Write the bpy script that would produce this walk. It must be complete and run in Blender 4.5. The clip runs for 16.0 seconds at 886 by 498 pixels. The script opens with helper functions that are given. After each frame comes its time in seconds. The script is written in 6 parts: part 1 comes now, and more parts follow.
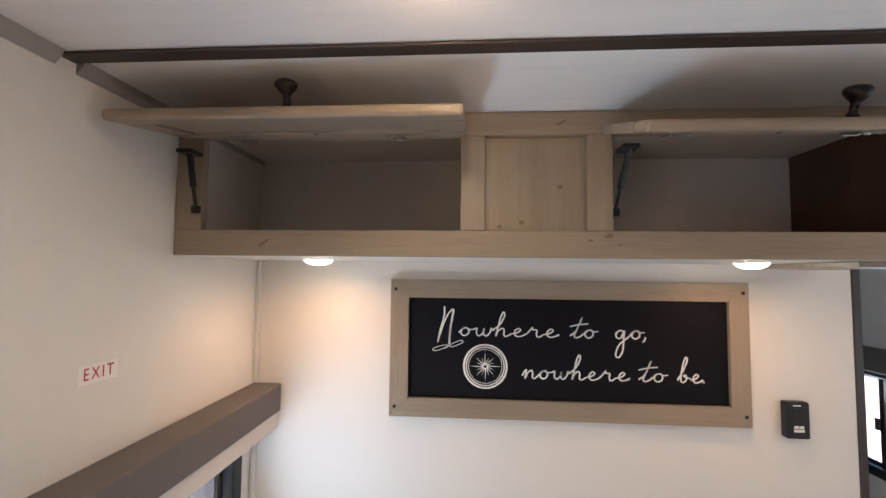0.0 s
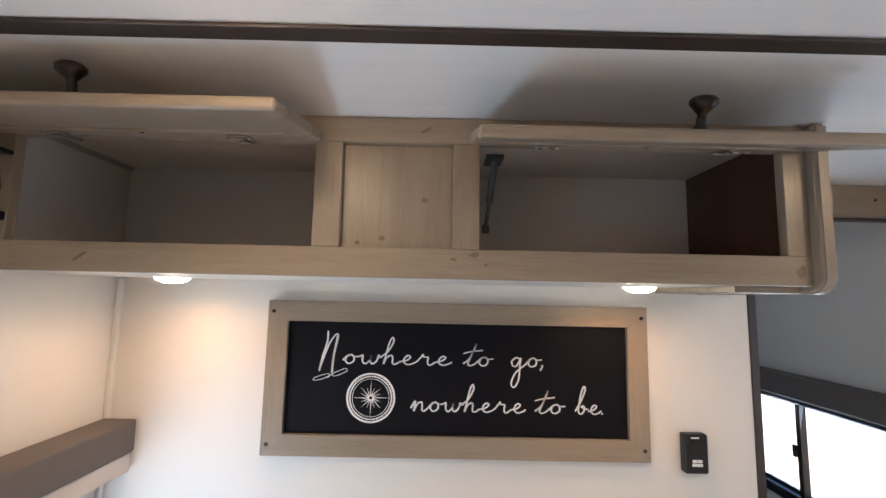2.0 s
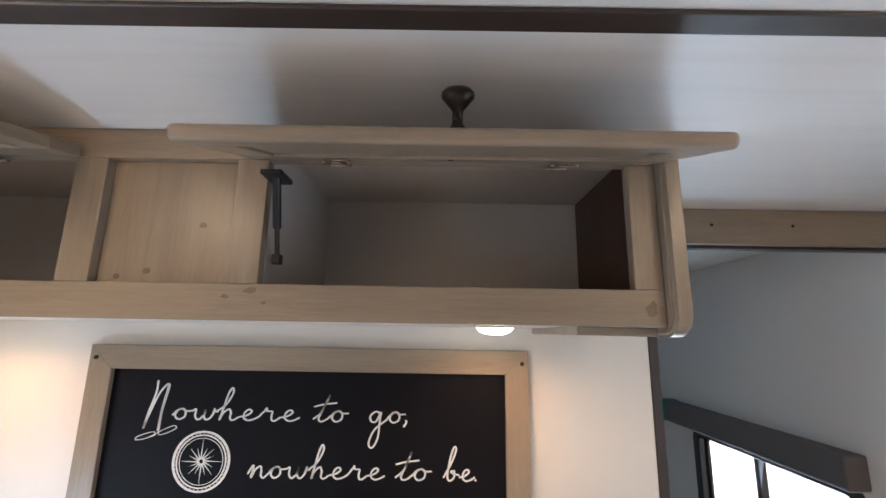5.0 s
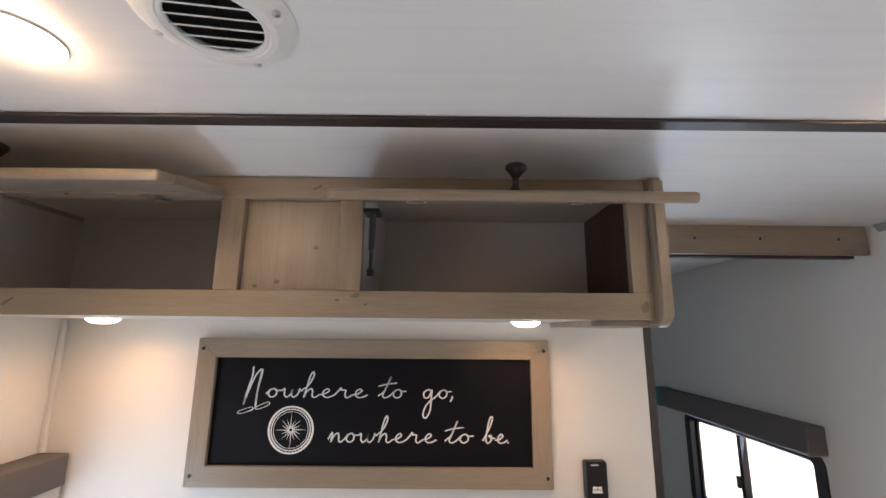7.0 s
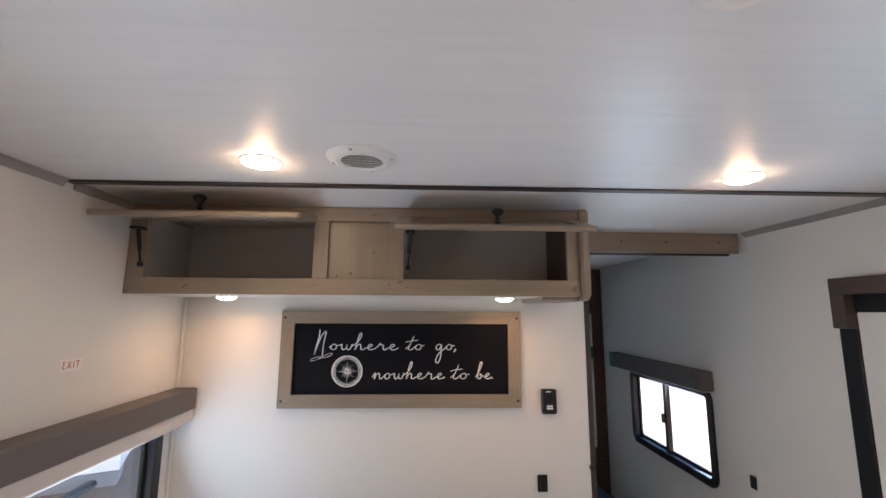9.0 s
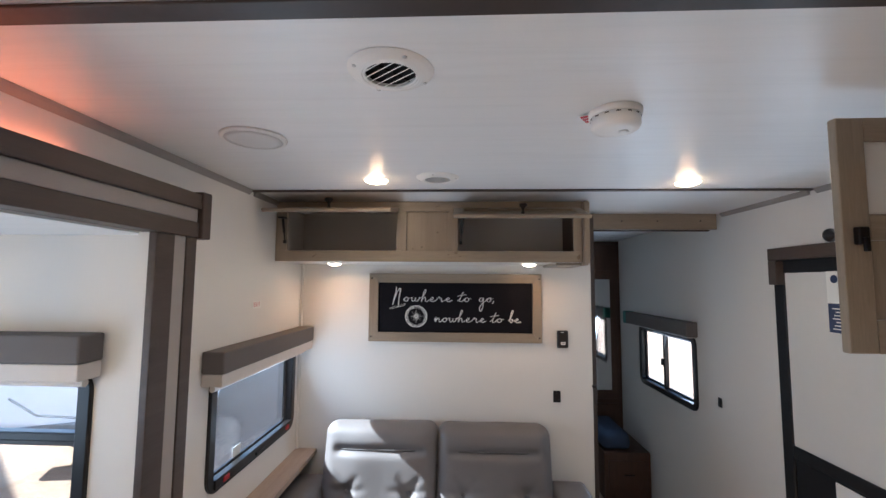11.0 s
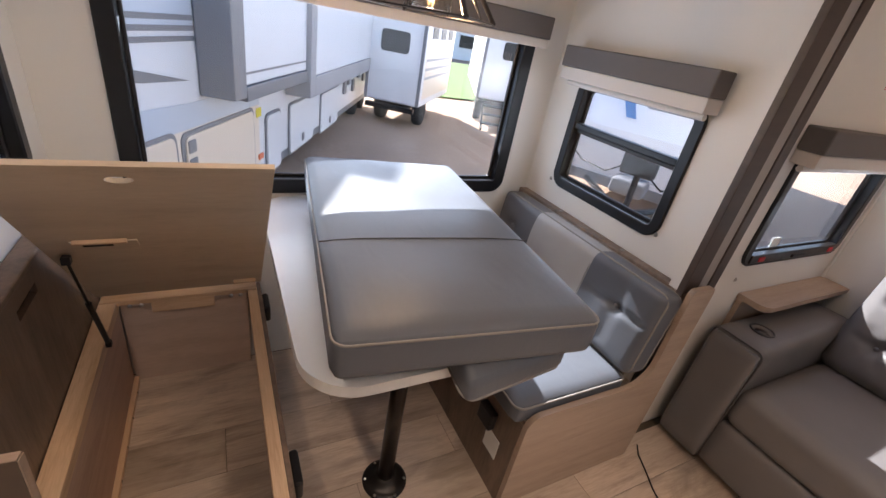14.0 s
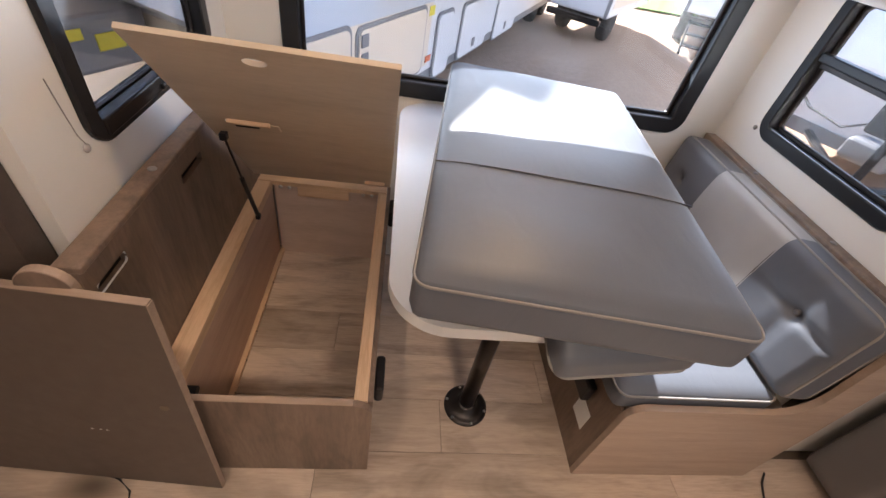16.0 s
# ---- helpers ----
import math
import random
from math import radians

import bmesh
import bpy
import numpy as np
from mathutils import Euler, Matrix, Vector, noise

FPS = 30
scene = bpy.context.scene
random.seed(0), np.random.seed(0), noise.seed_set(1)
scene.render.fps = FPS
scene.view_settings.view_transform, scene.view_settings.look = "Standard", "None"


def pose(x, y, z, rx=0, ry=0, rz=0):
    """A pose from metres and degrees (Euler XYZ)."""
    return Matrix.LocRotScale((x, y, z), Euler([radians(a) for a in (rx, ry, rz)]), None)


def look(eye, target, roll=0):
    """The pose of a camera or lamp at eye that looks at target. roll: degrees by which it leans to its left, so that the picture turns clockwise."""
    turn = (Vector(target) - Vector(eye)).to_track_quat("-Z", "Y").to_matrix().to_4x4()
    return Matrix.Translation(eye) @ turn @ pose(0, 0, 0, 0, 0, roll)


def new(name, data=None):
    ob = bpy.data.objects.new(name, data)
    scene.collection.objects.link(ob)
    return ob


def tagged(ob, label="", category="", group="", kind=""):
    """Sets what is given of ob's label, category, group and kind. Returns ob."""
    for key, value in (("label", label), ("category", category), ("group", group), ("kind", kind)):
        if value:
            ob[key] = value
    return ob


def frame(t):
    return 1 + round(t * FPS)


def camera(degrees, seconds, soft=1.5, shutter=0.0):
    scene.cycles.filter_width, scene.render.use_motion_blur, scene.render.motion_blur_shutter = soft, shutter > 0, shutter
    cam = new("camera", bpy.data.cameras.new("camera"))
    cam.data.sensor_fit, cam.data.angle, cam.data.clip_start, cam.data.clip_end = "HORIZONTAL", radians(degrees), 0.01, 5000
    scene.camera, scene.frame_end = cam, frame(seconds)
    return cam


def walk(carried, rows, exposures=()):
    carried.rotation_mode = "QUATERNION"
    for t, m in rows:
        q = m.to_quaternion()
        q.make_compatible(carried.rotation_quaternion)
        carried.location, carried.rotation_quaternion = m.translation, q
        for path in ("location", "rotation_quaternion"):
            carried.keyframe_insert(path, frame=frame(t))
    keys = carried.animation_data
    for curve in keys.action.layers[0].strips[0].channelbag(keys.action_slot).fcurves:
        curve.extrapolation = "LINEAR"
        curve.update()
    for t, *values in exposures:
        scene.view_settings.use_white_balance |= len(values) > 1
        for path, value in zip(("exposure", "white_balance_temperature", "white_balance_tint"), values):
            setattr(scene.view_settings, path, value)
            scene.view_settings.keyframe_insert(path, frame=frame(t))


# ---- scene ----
cam = camera(93.4, 16.0)
EXPOSURES = [(0.0, 2.95, 6000, 9.0), (3.5, 3.12, 5700, 6.0), (6.0, 3.1, 5900, 8.0), (7.5, 2.78, 6000, 9.0), (8.5, 2.72, 5900, 9.0), (11.0, 2.64, 5600, 7.0), (12.5, 2.42, 6000, 11.0), (13.5, 2.18, 6400, 16.0), (14.5, 2.45, 6300, 16.0), (16.0, 2.62, 6400, 16.0)]
PATH = [
    (0, (0.632, -1.209, 1.73), (0.498, 0.783, 1.844), 0.6),
    (0.5, (0.687, -1.189, 1.731), (0.575, 0.804, 1.855), 0.8),
    (1, (0.762, -1.191, 1.732), (0.683, 0.802, 1.879), 1.1),
    (1.5, (0.809, -1.197, 1.738), (0.777, 0.794, 1.919), 1.1),
    (2, (0.844, -1.113, 1.734), (0.856, 0.875, 1.951), 1.2),
    (2.5, (0.866, -1.021, 1.749), (0.919, 0.964, 1.991), 1.0),
    (3, (0.972, -0.984, 1.746), (1.045, 0.995, 2.024), 0.8),
    (3.5, (1.119, -0.966, 1.755), (1.179, 1.008, 2.073), 0.8),
    (6, (1.195, -1.043, 1.742), (1.171, 0.917, 2.142), 1.0),
    (6.5, (1.095, -1.144, 1.738), (1.081, 0.817, 2.128), 0.8),
    (7, (1.08, -1.222, 1.739), (1.087, 0.741, 2.119), 0.5),
    (7.5, (1.13, -1.337, 1.736), (1.16, 0.629, 2.103), 0.3),
    (8, (1.15, -1.433, 1.727), (1.202, 0.536, 2.076), 0.3),
    (8.5, (1.054, -1.59, 1.718), (1.129, 0.382, 2.04), 0.3),
    (11, (0.933, -2.404, 1.661), (0.843, -0.413, 1.821), 0.4),
    (11.5, (0.979, -2.472, 1.646), (0.714, -0.491, 1.723), 1.0),
    (12, (0.983, -2.47, 1.609), (0.424, -0.551, 1.546), 2.8),
    (12.5, (0.895, -2.524, 1.560), (-0.012, -0.758, 1.32), 5.0),
    (13, (0.843, -2.539, 1.544), (-0.383, -1.03, 1.074), 7.5),
    (13.5, (0.804, -2.557, 1.517), (-0.635, -1.356, 0.818), 9.3),
    (14, (0.714, -2.592, 1.473), (-0.815, -1.684, 0.557), 10.8),
    (14.5, (0.601, -2.599, 1.425), (-0.949, -1.948, 0.342), 11.7),
    (15, (0.584, -2.571, 1.422), (-0.945, -2.095, 0.224), 12.1),
    (15.5, (0.606, -2.521, 1.438), (-0.886, -2.161, 0.155), 12.3),
    (16, (0.608, -2.496, 1.439), (-0.866, -2.215, 0.117), 12.2),
]

walk(cam, [(t, look(eye, target, roll)) for t, eye, target, roll in PATH], EXPOSURES)

# ---- world, sun and lamps ----
SUN_DIR = Vector((1.0, 0.088, -0.785)).normalized()
world = bpy.data.worlds.new("sky")
scene.world = world
world.use_nodes = True
wn = world.node_tree
wn.nodes.clear()
sky = wn.nodes.new("ShaderNodeTexSky")
sky.sky_type = "NISHITA"
sky.sun_disc = False
sky.sun_elevation = math.asin(-SUN_DIR.z)
sky.sun_rotation = math.atan2(-SUN_DIR.x, -SUN_DIR.y)
bg = wn.nodes.new("ShaderNodeBackground")
bg.inputs["Strength"].default_value = 0.105
wout = wn.nodes.new("ShaderNodeOutputWorld")
wn.links.new(sky.outputs[0], bg.inputs[0])
wn.links.new(bg.outputs[0], wout.inputs[0])

sun_data = bpy.data.lights.new("sun", "SUN")
sun_data.energy, sun_data.angle, sun_data.color = 5.0, radians(0.6), (1.0, 0.95, 0.88)
sun = new("sun", sun_data)
sun.matrix_world = look(-SUN_DIR * 20, (0, 0, 0))


def lamp_disc(name, x, y, z, size, watts, color, spread=160):
    data = bpy.data.lights.new(name, "AREA")
    data.shape, data.size, data.energy, data.color, data.spread = "DISK", size, watts, color, radians(spread)
    ob = new(name, data)
    ob.matrix_world = pose(x, y, z)
    return ob


def lamp_point(name, x, y, z, size, watts, color):
    data = bpy.data.lights.new(name, "POINT")
    data.shadow_soft_size, data.energy, data.color = size, watts, color
    ob = new(name, data)
    ob.location = (x, y, z)
    return ob


def lamp_window(name, eye, target, sx, sy, watts, color):
    data = bpy.data.lights.new(name, "AREA")
    data.shape, data.size, data.size_y, data.energy, data.color = "RECTANGLE", sx, sy, watts, color
    ob = new(name, data)
    ob.matrix_world = look(eye, target)
    return ob


COOL = (0.72, 0.86, 1.0)
# The last two lamps are unseen, added to brighten the floor and open bench.
CEIL_LAMPS = [(0.595, -0.800), (1.820, -0.747), (0.55, -2.95), (1.25, -2.02)]
PUCKS = [(0.246, -0.172), (1.288, -0.185)]
for lx, ly in CEIL_LAMPS:
    lamp_disc("ceiling_lamp_light", lx, ly, 2.030, 0.30 if ly == -2.02 else 0.08, {-0.800: 0.15, -0.747: 0.15, -2.95: 1.1, -2.02: 2.2}[ly], (1.0, 0.80, 0.60), 105 if ly == -2.02 else 160)
    if ly > -2:
        lamp_point("ceiling_lamp_glow", lx, ly, 2.020, 0.02, 0.05, (1.0, 0.55, 0.27))
for lx, ly in PUCKS:
    lamp_disc("puck_light", lx, ly, 1.738, 0.07, 0.11, (1.0, 0.50, 0.21))
lamp_window("daylight_back_window", (-0.89, -2.12, 1.12), (0.5, -1.9, 2.1), 1.4, 0.6, 1.5, COOL)
lamp_window("daylight_side_window", (-0.44, -1.215, 1.15), (-0.44, -3.0, 1.0), 0.5, 0.4, 0.25, COOL)
lamp_window("daylight_sofa_window", (0.02, -0.50, 1.07), (1.2, -0.56, 1.95), 0.40, 0.30, 0.6, COOL)
lamp_window("daylight_bedroom_window", (2.385, 0.72, 1.10), (0.5, 0.3, 1.5), 0.72, 0.42, 1.0, COOL)
lamp_window("daylight_door_window", (2.34, -0.83, 1.36), (0.5, -1.2, 1.2), 0.60, 0.75, 0.5, COOL)

# ---- materials ----


def nodes_of(name):
    m = bpy.data.materials.new(name)
    m.use_nodes = True
    nt = m.node_tree
    return m, nt, nt.nodes["Principled BSDF"]


def coords(nt, scale=(1, 1, 1), rot=(0, 0, 0), per_object=False):
    tc = nt.nodes.new("ShaderNodeTexCoord")
    mp = nt.nodes.new("ShaderNodeMapping")
    mp.inputs["Scale"].default_value = scale
    mp.inputs["Rotation"].default_value = rot
    nt.links.new(tc.outputs["Object"], mp.inputs[0])
    if per_object:
        oi = nt.nodes.new("ShaderNodeObjectInfo")
        mul = nt.nodes.new("ShaderNodeMath")
        mul.operation = "MULTIPLY"
        mul.inputs[1].default_value = 37.0
        nt.links.new(oi.outputs["Random"], mul.inputs[0])
        nt.links.new(mul.outputs[0], mp.inputs["Location"])
    return mp.outputs[0]


def noise_tex(nt, vec, scale, detail=4.0, rough=0.55, distort=0.0):
    n = nt.nodes.new("ShaderNodeTexNoise")
    n.inputs["Scale"].default_value = scale
    n.inputs["Detail"].default_value = detail
    n.inputs["Roughness"].default_value = rough
    n.inputs["Distortion"].default_value = distort
    nt.links.new(vec, n.inputs["Vector"])
    return n.outputs["Fac"]


def ramp(nt, fac, stops):
    r = nt.nodes.new("ShaderNodeValToRGB")
    el = r.color_ramp.elements
    while len(el) < len(stops):
        el.new(0.5)
    for e, (p, c) in zip(el, stops):
        e.position, e.color = p, (*c, 1)
    nt.links.new(fac, r.inputs[0])
    return r.outputs[0]


def mixed(nt, a, b, fac, mode="MIX"):
    n = nt.nodes.new("ShaderNodeMix")
    n.data_type, n.blend_type = "RGBA", mode
    for sock, v in ((n.inputs[0], fac), (n.inputs[6], a), (n.inputs[7], b)):
        if isinstance(v, (int, float)):
            sock.default_value = v
        elif isinstance(v, tuple):
            sock.default_value = (*v, 1)
        else:
            nt.links.new(v, sock)
    return n.outputs[2]


def bumped(nt, bsdf, height, strength, dist=0.002):
    b = nt.nodes.new("ShaderNodeBump")
    b.inputs["Strength"].default_value = strength
    b.inputs["Distance"].default_value = dist
    nt.links.new(height, b.inputs["Height"])
    nt.links.new(b.outputs[0], bsdf.inputs["Normal"])


def mat_plain(name, color, rough=0.5, metal=0.0, vary=0.08, scale=40.0, bump=0.05, spec=0.5):
    m, nt, b = nodes_of(name)
    v = coords(nt)
    big = noise_tex(nt, v, scale * 0.08, 3)
    fine = noise_tex(nt, v, scale, 5)
    dark = tuple(c * (1 - vary) for c in color)
    light = tuple(min(1, c * (1 + vary)) for c in color)
    col = mixed(nt, dark, light, big)
    col = mixed(nt, col, tuple(c * (1 - vary * 0.6) for c in color), fine)
    nt.links.new(col, b.inputs["Base Color"])
    rr = nt.nodes.new("ShaderNodeMapRange")
    rr.inputs["To Min"].default_value, rr.inputs["To Max"].default_value = max(0.02, rough - 0.08), min(1, rough + 0.08)
    nt.links.new(fine, rr.inputs["Value"])
    nt.links.new(rr.outputs[0], b.inputs["Roughness"])
    b.inputs["Metallic"].default_value = metal
    b.inputs["Specular IOR Level"].default_value = spec
    if bump:
        bumped(nt, b, fine, bump)
    return m


def mat_wood(name, light, mid, dark, along, rough=0.5, grain=9.0, knots=0.0, per_object=False, stretch=9.0, smoke=0.0):
    """Wood with its grain along one axis (0, 1 or 2)."""
    m, nt, b = nodes_of(name)
    sc = [stretch, stretch, stretch]
    sc[along] = 0.7
    v = coords(nt, tuple(sc), per_object=per_object)
    broad = noise_tex(nt, v, grain * 0.35, 3, 0.5, 0.6)
    fine = noise_tex(nt, v, grain * 3.0, 6, 0.65, 0.3)
    blot = noise_tex(nt, coords(nt, (1, 1, 1), per_object=per_object), 3.5, 3)
    col = ramp(nt, broad, [(0.28, dark), (0.5, mid), (0.72, light)])
    col2 = ramp(nt, fine, [(0.35, dark), (0.6, light)])
    col = mixed(nt, col, col2, 0.35)
    col = mixed(nt, col, mid, ramp(nt, blot, [(0.3, (0, 0, 0)), (0.75, (0.7, 0.7, 0.7))]))
    if knots:
        sk = [7.0, 7.0, 7.0]
        sk[along] = 4.0
        vor = nt.nodes.new("ShaderNodeTexVoronoi")
        vor.inputs["Scale"].default_value = knots
        nt.links.new(coords(nt, tuple(sk), per_object=per_object), vor.inputs["Vector"])
        kn = ramp(nt, vor.outputs["Distance"], [(0.05, (1, 1, 1)), (0.17, (0, 0, 0))])
        col = mixed(nt, col, tuple(c * 0.45 for c in dark), kn)
    if smoke:
        ss = [3.2, 3.2, 3.2]
        ss[along] = 1.1
        cloud = noise_tex(nt, coords(nt, tuple(ss), per_object=per_object), 1.9, 4, 0.6, 0.8)
        col = mixed(nt, col, ramp(nt, cloud, [(0.36, (1 - smoke,) * 3), (0.50, (1, 1, 1))]), 1.0, "MULTIPLY")
    if per_object:
        oi = nt.nodes.new("ShaderNodeObjectInfo")
        col = mixed(nt, col, ramp(nt, oi.outputs["Random"], [(0.0, (0.70, 0.68, 0.66)), (0.5, (0.92, 0.90, 0.88)), (1.0, (1, 1, 1))]), 1.0, "MULTIPLY")
    nt.links.new(col, b.inputs["Base Color"])
    b.inputs["Roughness"].default_value = rough
    bumped(nt, b, fine, 0.12, 0.001)
    return m


def mat_wall(name, color, weave=240.0):
    """Vinyl wall covering with a fine woven print."""
    m, nt, b = nodes_of(name)
    fx = noise_tex(nt, coords(nt, (weave, weave, 14)), 1.0, 3)
    fz = noise_tex(nt, coords(nt, (14, 14, weave)), 1.0, 3)
    big = noise_tex(nt, coords(nt), 1.6, 3)
    w = mixed(nt, fx, fz, 0.5)
    col = mixed(nt, tuple(c * 0.93 for c in color), color, w)
    col = mixed(nt, col, tuple(c * 0.97 for c in color), big)
    nt.links.new(col, b.inputs["Base Color"])
    b.inputs["Roughness"].default_value = 0.55
    bumped(nt, b, w, 0.10, 0.001)
    return m


def mat_ceiling(name, color):
    """White panel with a faint wood-plank print running across."""
    m, nt, b = nodes_of(name)
    st = noise_tex(nt, coords(nt, (1.3, 26, 1)), 1.6, 6, 0.62, 0.5)
    st2 = noise_tex(nt, coords(nt, (0.8, 7, 1)), 1.5, 4)
    col = ramp(nt, st, [(0.28, tuple(c * 0.86 for c in color)), (0.50, tuple(c * 0.965 for c in color)), (0.7, color)])
    col = mixed(nt, col, tuple(c * 0.93 for c in color), st2)
    nt.links.new(col, b.inputs["Base Color"])
    b.inputs["Roughness"].default_value = 0.38
    bumped(nt, b, st, 0.08, 0.001)
    return m


def mat_glow(name, color, strength):
    m, nt, b = nodes_of(name)
    b.inputs["Base Color"].default_value = (*color, 1)
    b.inputs["Emission Color"].default_value = (*color, 1)
    b.inputs["Emission Strength"].default_value = strength
    return m


def mat_glass(name, tint, gloss=0.06):
    m, nt, b = nodes_of(name)
    nt.nodes.remove(b)
    tr = nt.nodes.new("ShaderNodeBsdfTransparent")
    tr.inputs[0].default_value = (*tint, 1)
    gl = nt.nodes.new("ShaderNodeBsdfGlossy")
    gl.inputs["Roughness"].default_value = 0.03
    lw = nt.nodes.new("ShaderNodeLayerWeight")
    lw.inputs[0].default_value = 0.5
    pw = nt.nodes.new("ShaderNodeMath")
    pw.operation = "POWER"
    pw.inputs[1].default_value = 5.0
    nt.links.new(lw.outputs["Facing"], pw.inputs[0])
    fr = nt.nodes.new("ShaderNodeMapRange")
    fr.inputs["To Min"].default_value, fr.inputs["To Max"].default_value = gloss * 0.6, 0.9
    nt.links.new(pw.outputs[0], fr.inputs["Value"])
    mx = nt.nodes.new("ShaderNodeMixShader")
    nt.links.new(fr.outputs[0], mx.inputs[0])
    nt.links.new(tr.outputs[0], mx.inputs[1])
    nt.links.new(gl.outputs[0], mx.inputs[2])
    nt.links.new(mx.outputs[0], nt.nodes["Material Output"].inputs[0])
    return m


def mat_vinyl(name, color, rough=0.48):
    """Soft upholstery with a fine pebble grain and slight wrinkles."""
    m, nt, b = nodes_of(name)
    v = coords(nt)
    vor = nt.nodes.new("ShaderNodeTexVoronoi")
    vor.inputs["Scale"].default_value = 420
    nt.links.new(v, vor.inputs["Vector"])
    big = noise_tex(nt, v, 5, 4)
    wr = noise_tex(nt, coords(nt, (1, 2.2, 1)), 9, 3, 0.5, 1.2)
    col = mixed(nt, tuple(c * 0.86 for c in color), tuple(c * 1.1 for c in color), big)
    nt.links.new(col, b.inputs["Base Color"])
    b.inputs["Roughness"].default_value = rough
    b1 = nt.nodes.new("ShaderNodeBump")
    b1.inputs["Strength"].default_value, b1.inputs["Distance"].default_value = 0.12, 0.006
    nt.links.new(wr, b1.inputs["Height"])
    b2 = nt.nodes.new("ShaderNodeBump")
    b2.inputs["Strength"].default_value, b2.inputs["Distance"].default_value = 0.15, 0.0006
    nt.links.new(vor.outputs["Distance"], b2.inputs["Height"])
    nt.links.new(b1.outputs[0], b2.inputs["Normal"])
    nt.links.new(b2.outputs[0], b.inputs["Normal"])
    return m


def mat_ground(name):
    m, nt, b = nodes_of(name)
    v = coords(nt)
    big = noise_tex(nt, v, 0.25, 5)
    fine = noise_tex(nt, v, 14, 8, 0.7)
    col = ramp(nt, big, [(0.3, (0.27, 0.165, 0.105)), (0.6, (0.38, 0.255, 0.17))])
    col = mixed(nt, col, ramp(nt, fine, [(0.35, (0.17, 0.115, 0.08)), (0.65, (0.46, 0.34, 0.255))]), 0.5)
    nt.links.new(col, b.inputs["Base Color"])
    b.inputs["Roughness"].default_value = 0.95
    bumped(nt, b, fine, 0.6, 0.03)
    return m


M_WALL = mat_wall("wall_vinyl", (0.74, 0.72, 0.69))
M_CEIL = mat_ceiling("ceiling_panel", (0.81, 0.825, 0.84))
M_CAB = mat_wood("cabinet_wood_across", (0.325, 0.268, 0.203), (0.268, 0.219, 0.166), (0.190, 0.150, 0.112), 0, 0.34)
M_CABV = mat_wood("cabinet_wood_upright", (0.325, 0.268, 0.203), (0.268, 0.219, 0.166), (0.190, 0.150, 0.112), 2, 0.34)
M_CABD = mat_wood("cabinet_wood_deep", (0.325, 0.268, 0.203), (0.268, 0.219, 0.166), (0.190, 0.150, 0.112), 1, 0.34)
M_KNOT = mat_plain("wood_knot", (0.185, 0.138, 0.092), 0.5, vary=0.35, scale=120)
M_DARKWOOD = mat_wood("dark_wood", (0.10, 0.050, 0.032), (0.068, 0.034, 0.022), (0.038, 0.018, 0.012), 2, 0.4)
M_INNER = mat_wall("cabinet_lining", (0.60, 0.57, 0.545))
M_TRIM = mat_wood("trim_dark_brown", (0.085, 0.062, 0.052), (0.065, 0.047, 0.040), (0.045, 0.033, 0.028), 1, 0.45)
M_STRIP = mat_plain("ceiling_strip", (0.040, 0.028, 0.024), 0.45, vary=0.15)
M_TRIMLIGHT = mat_plain("trim_light_grey", (0.36, 0.33, 0.31), 0.5, vary=0.06)
M_EDGE = mat_plain("grey_edge_trim", (0.30, 0.285, 0.275), 0.5, vary=0.06)
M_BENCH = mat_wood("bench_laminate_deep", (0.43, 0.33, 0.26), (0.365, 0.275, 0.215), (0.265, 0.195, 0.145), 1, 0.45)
# Upright grain, and also darker and cloudier than the deep-grain laminate.
M_BENCHX = mat_wood("bench_laminate_dark_upright", (0.275, 0.195, 0.146), (0.19, 0.134, 0.101), (0.085, 0.057, 0.043), 2, 0.45, grain=6, stretch=5, smoke=0.35)
M_PINE = mat_wood("raw_pine", (0.74, 0.54, 0.37), (0.66, 0.46, 0.30), (0.44, 0.27, 0.155), 0, 0.65)
M_PINEY = mat_wood("raw_pine_cross", (0.74, 0.54, 0.37), (0.66, 0.46, 0.30), (0.44, 0.27, 0.155), 1, 0.65)
M_LINER = mat_wood("pinkish_ply", (0.60, 0.41, 0.315), (0.53, 0.355, 0.27), (0.40, 0.255, 0.19), 0, 0.6, stretch=5)
M_FARPLY = mat_wood("rosy_plywood", (0.66, 0.53, 0.46), (0.60, 0.475, 0.41), (0.48, 0.365, 0.305), 1, 0.55, stretch=4)
M_PANEL = mat_plain("panel_laminate", (0.115, 0.086, 0.069), 0.5, vary=0.14, scale=30)
M_PLY = mat_wood("pale_plywood", (0.70, 0.585, 0.46), (0.63, 0.52, 0.40), (0.49, 0.385, 0.28), 1, 0.55, stretch=4)
M_PLANK = mat_wood("floor_plank", (0.72, 0.595, 0.495), (0.62, 0.505, 0.415), (0.30, 0.225, 0.17), 1, 0.42, grain=7, knots=0.35, per_object=True, stretch=8, smoke=0.30)
M_JOINT = mat_plain("floor_joint", (0.10, 0.075, 0.055), 0.8)
M_VINYL = mat_vinyl("grey_vinyl", (0.098, 0.108, 0.130))
M_VINYLD = mat_vinyl("slate_vinyl", (0.115, 0.115, 0.125))
M_VINYLL = mat_vinyl("pale_grey_vinyl", (0.36, 0.35, 0.345))
M_SOFA = mat_vinyl("sofa_vinyl", (0.140, 0.131, 0.132), 0.5)
M_PIPE = mat_plain("piping_pale", (0.23, 0.215, 0.20), 0.5)
M_PIPED = mat_plain("piping_dark", (0.07, 0.065, 0.065), 0.5)
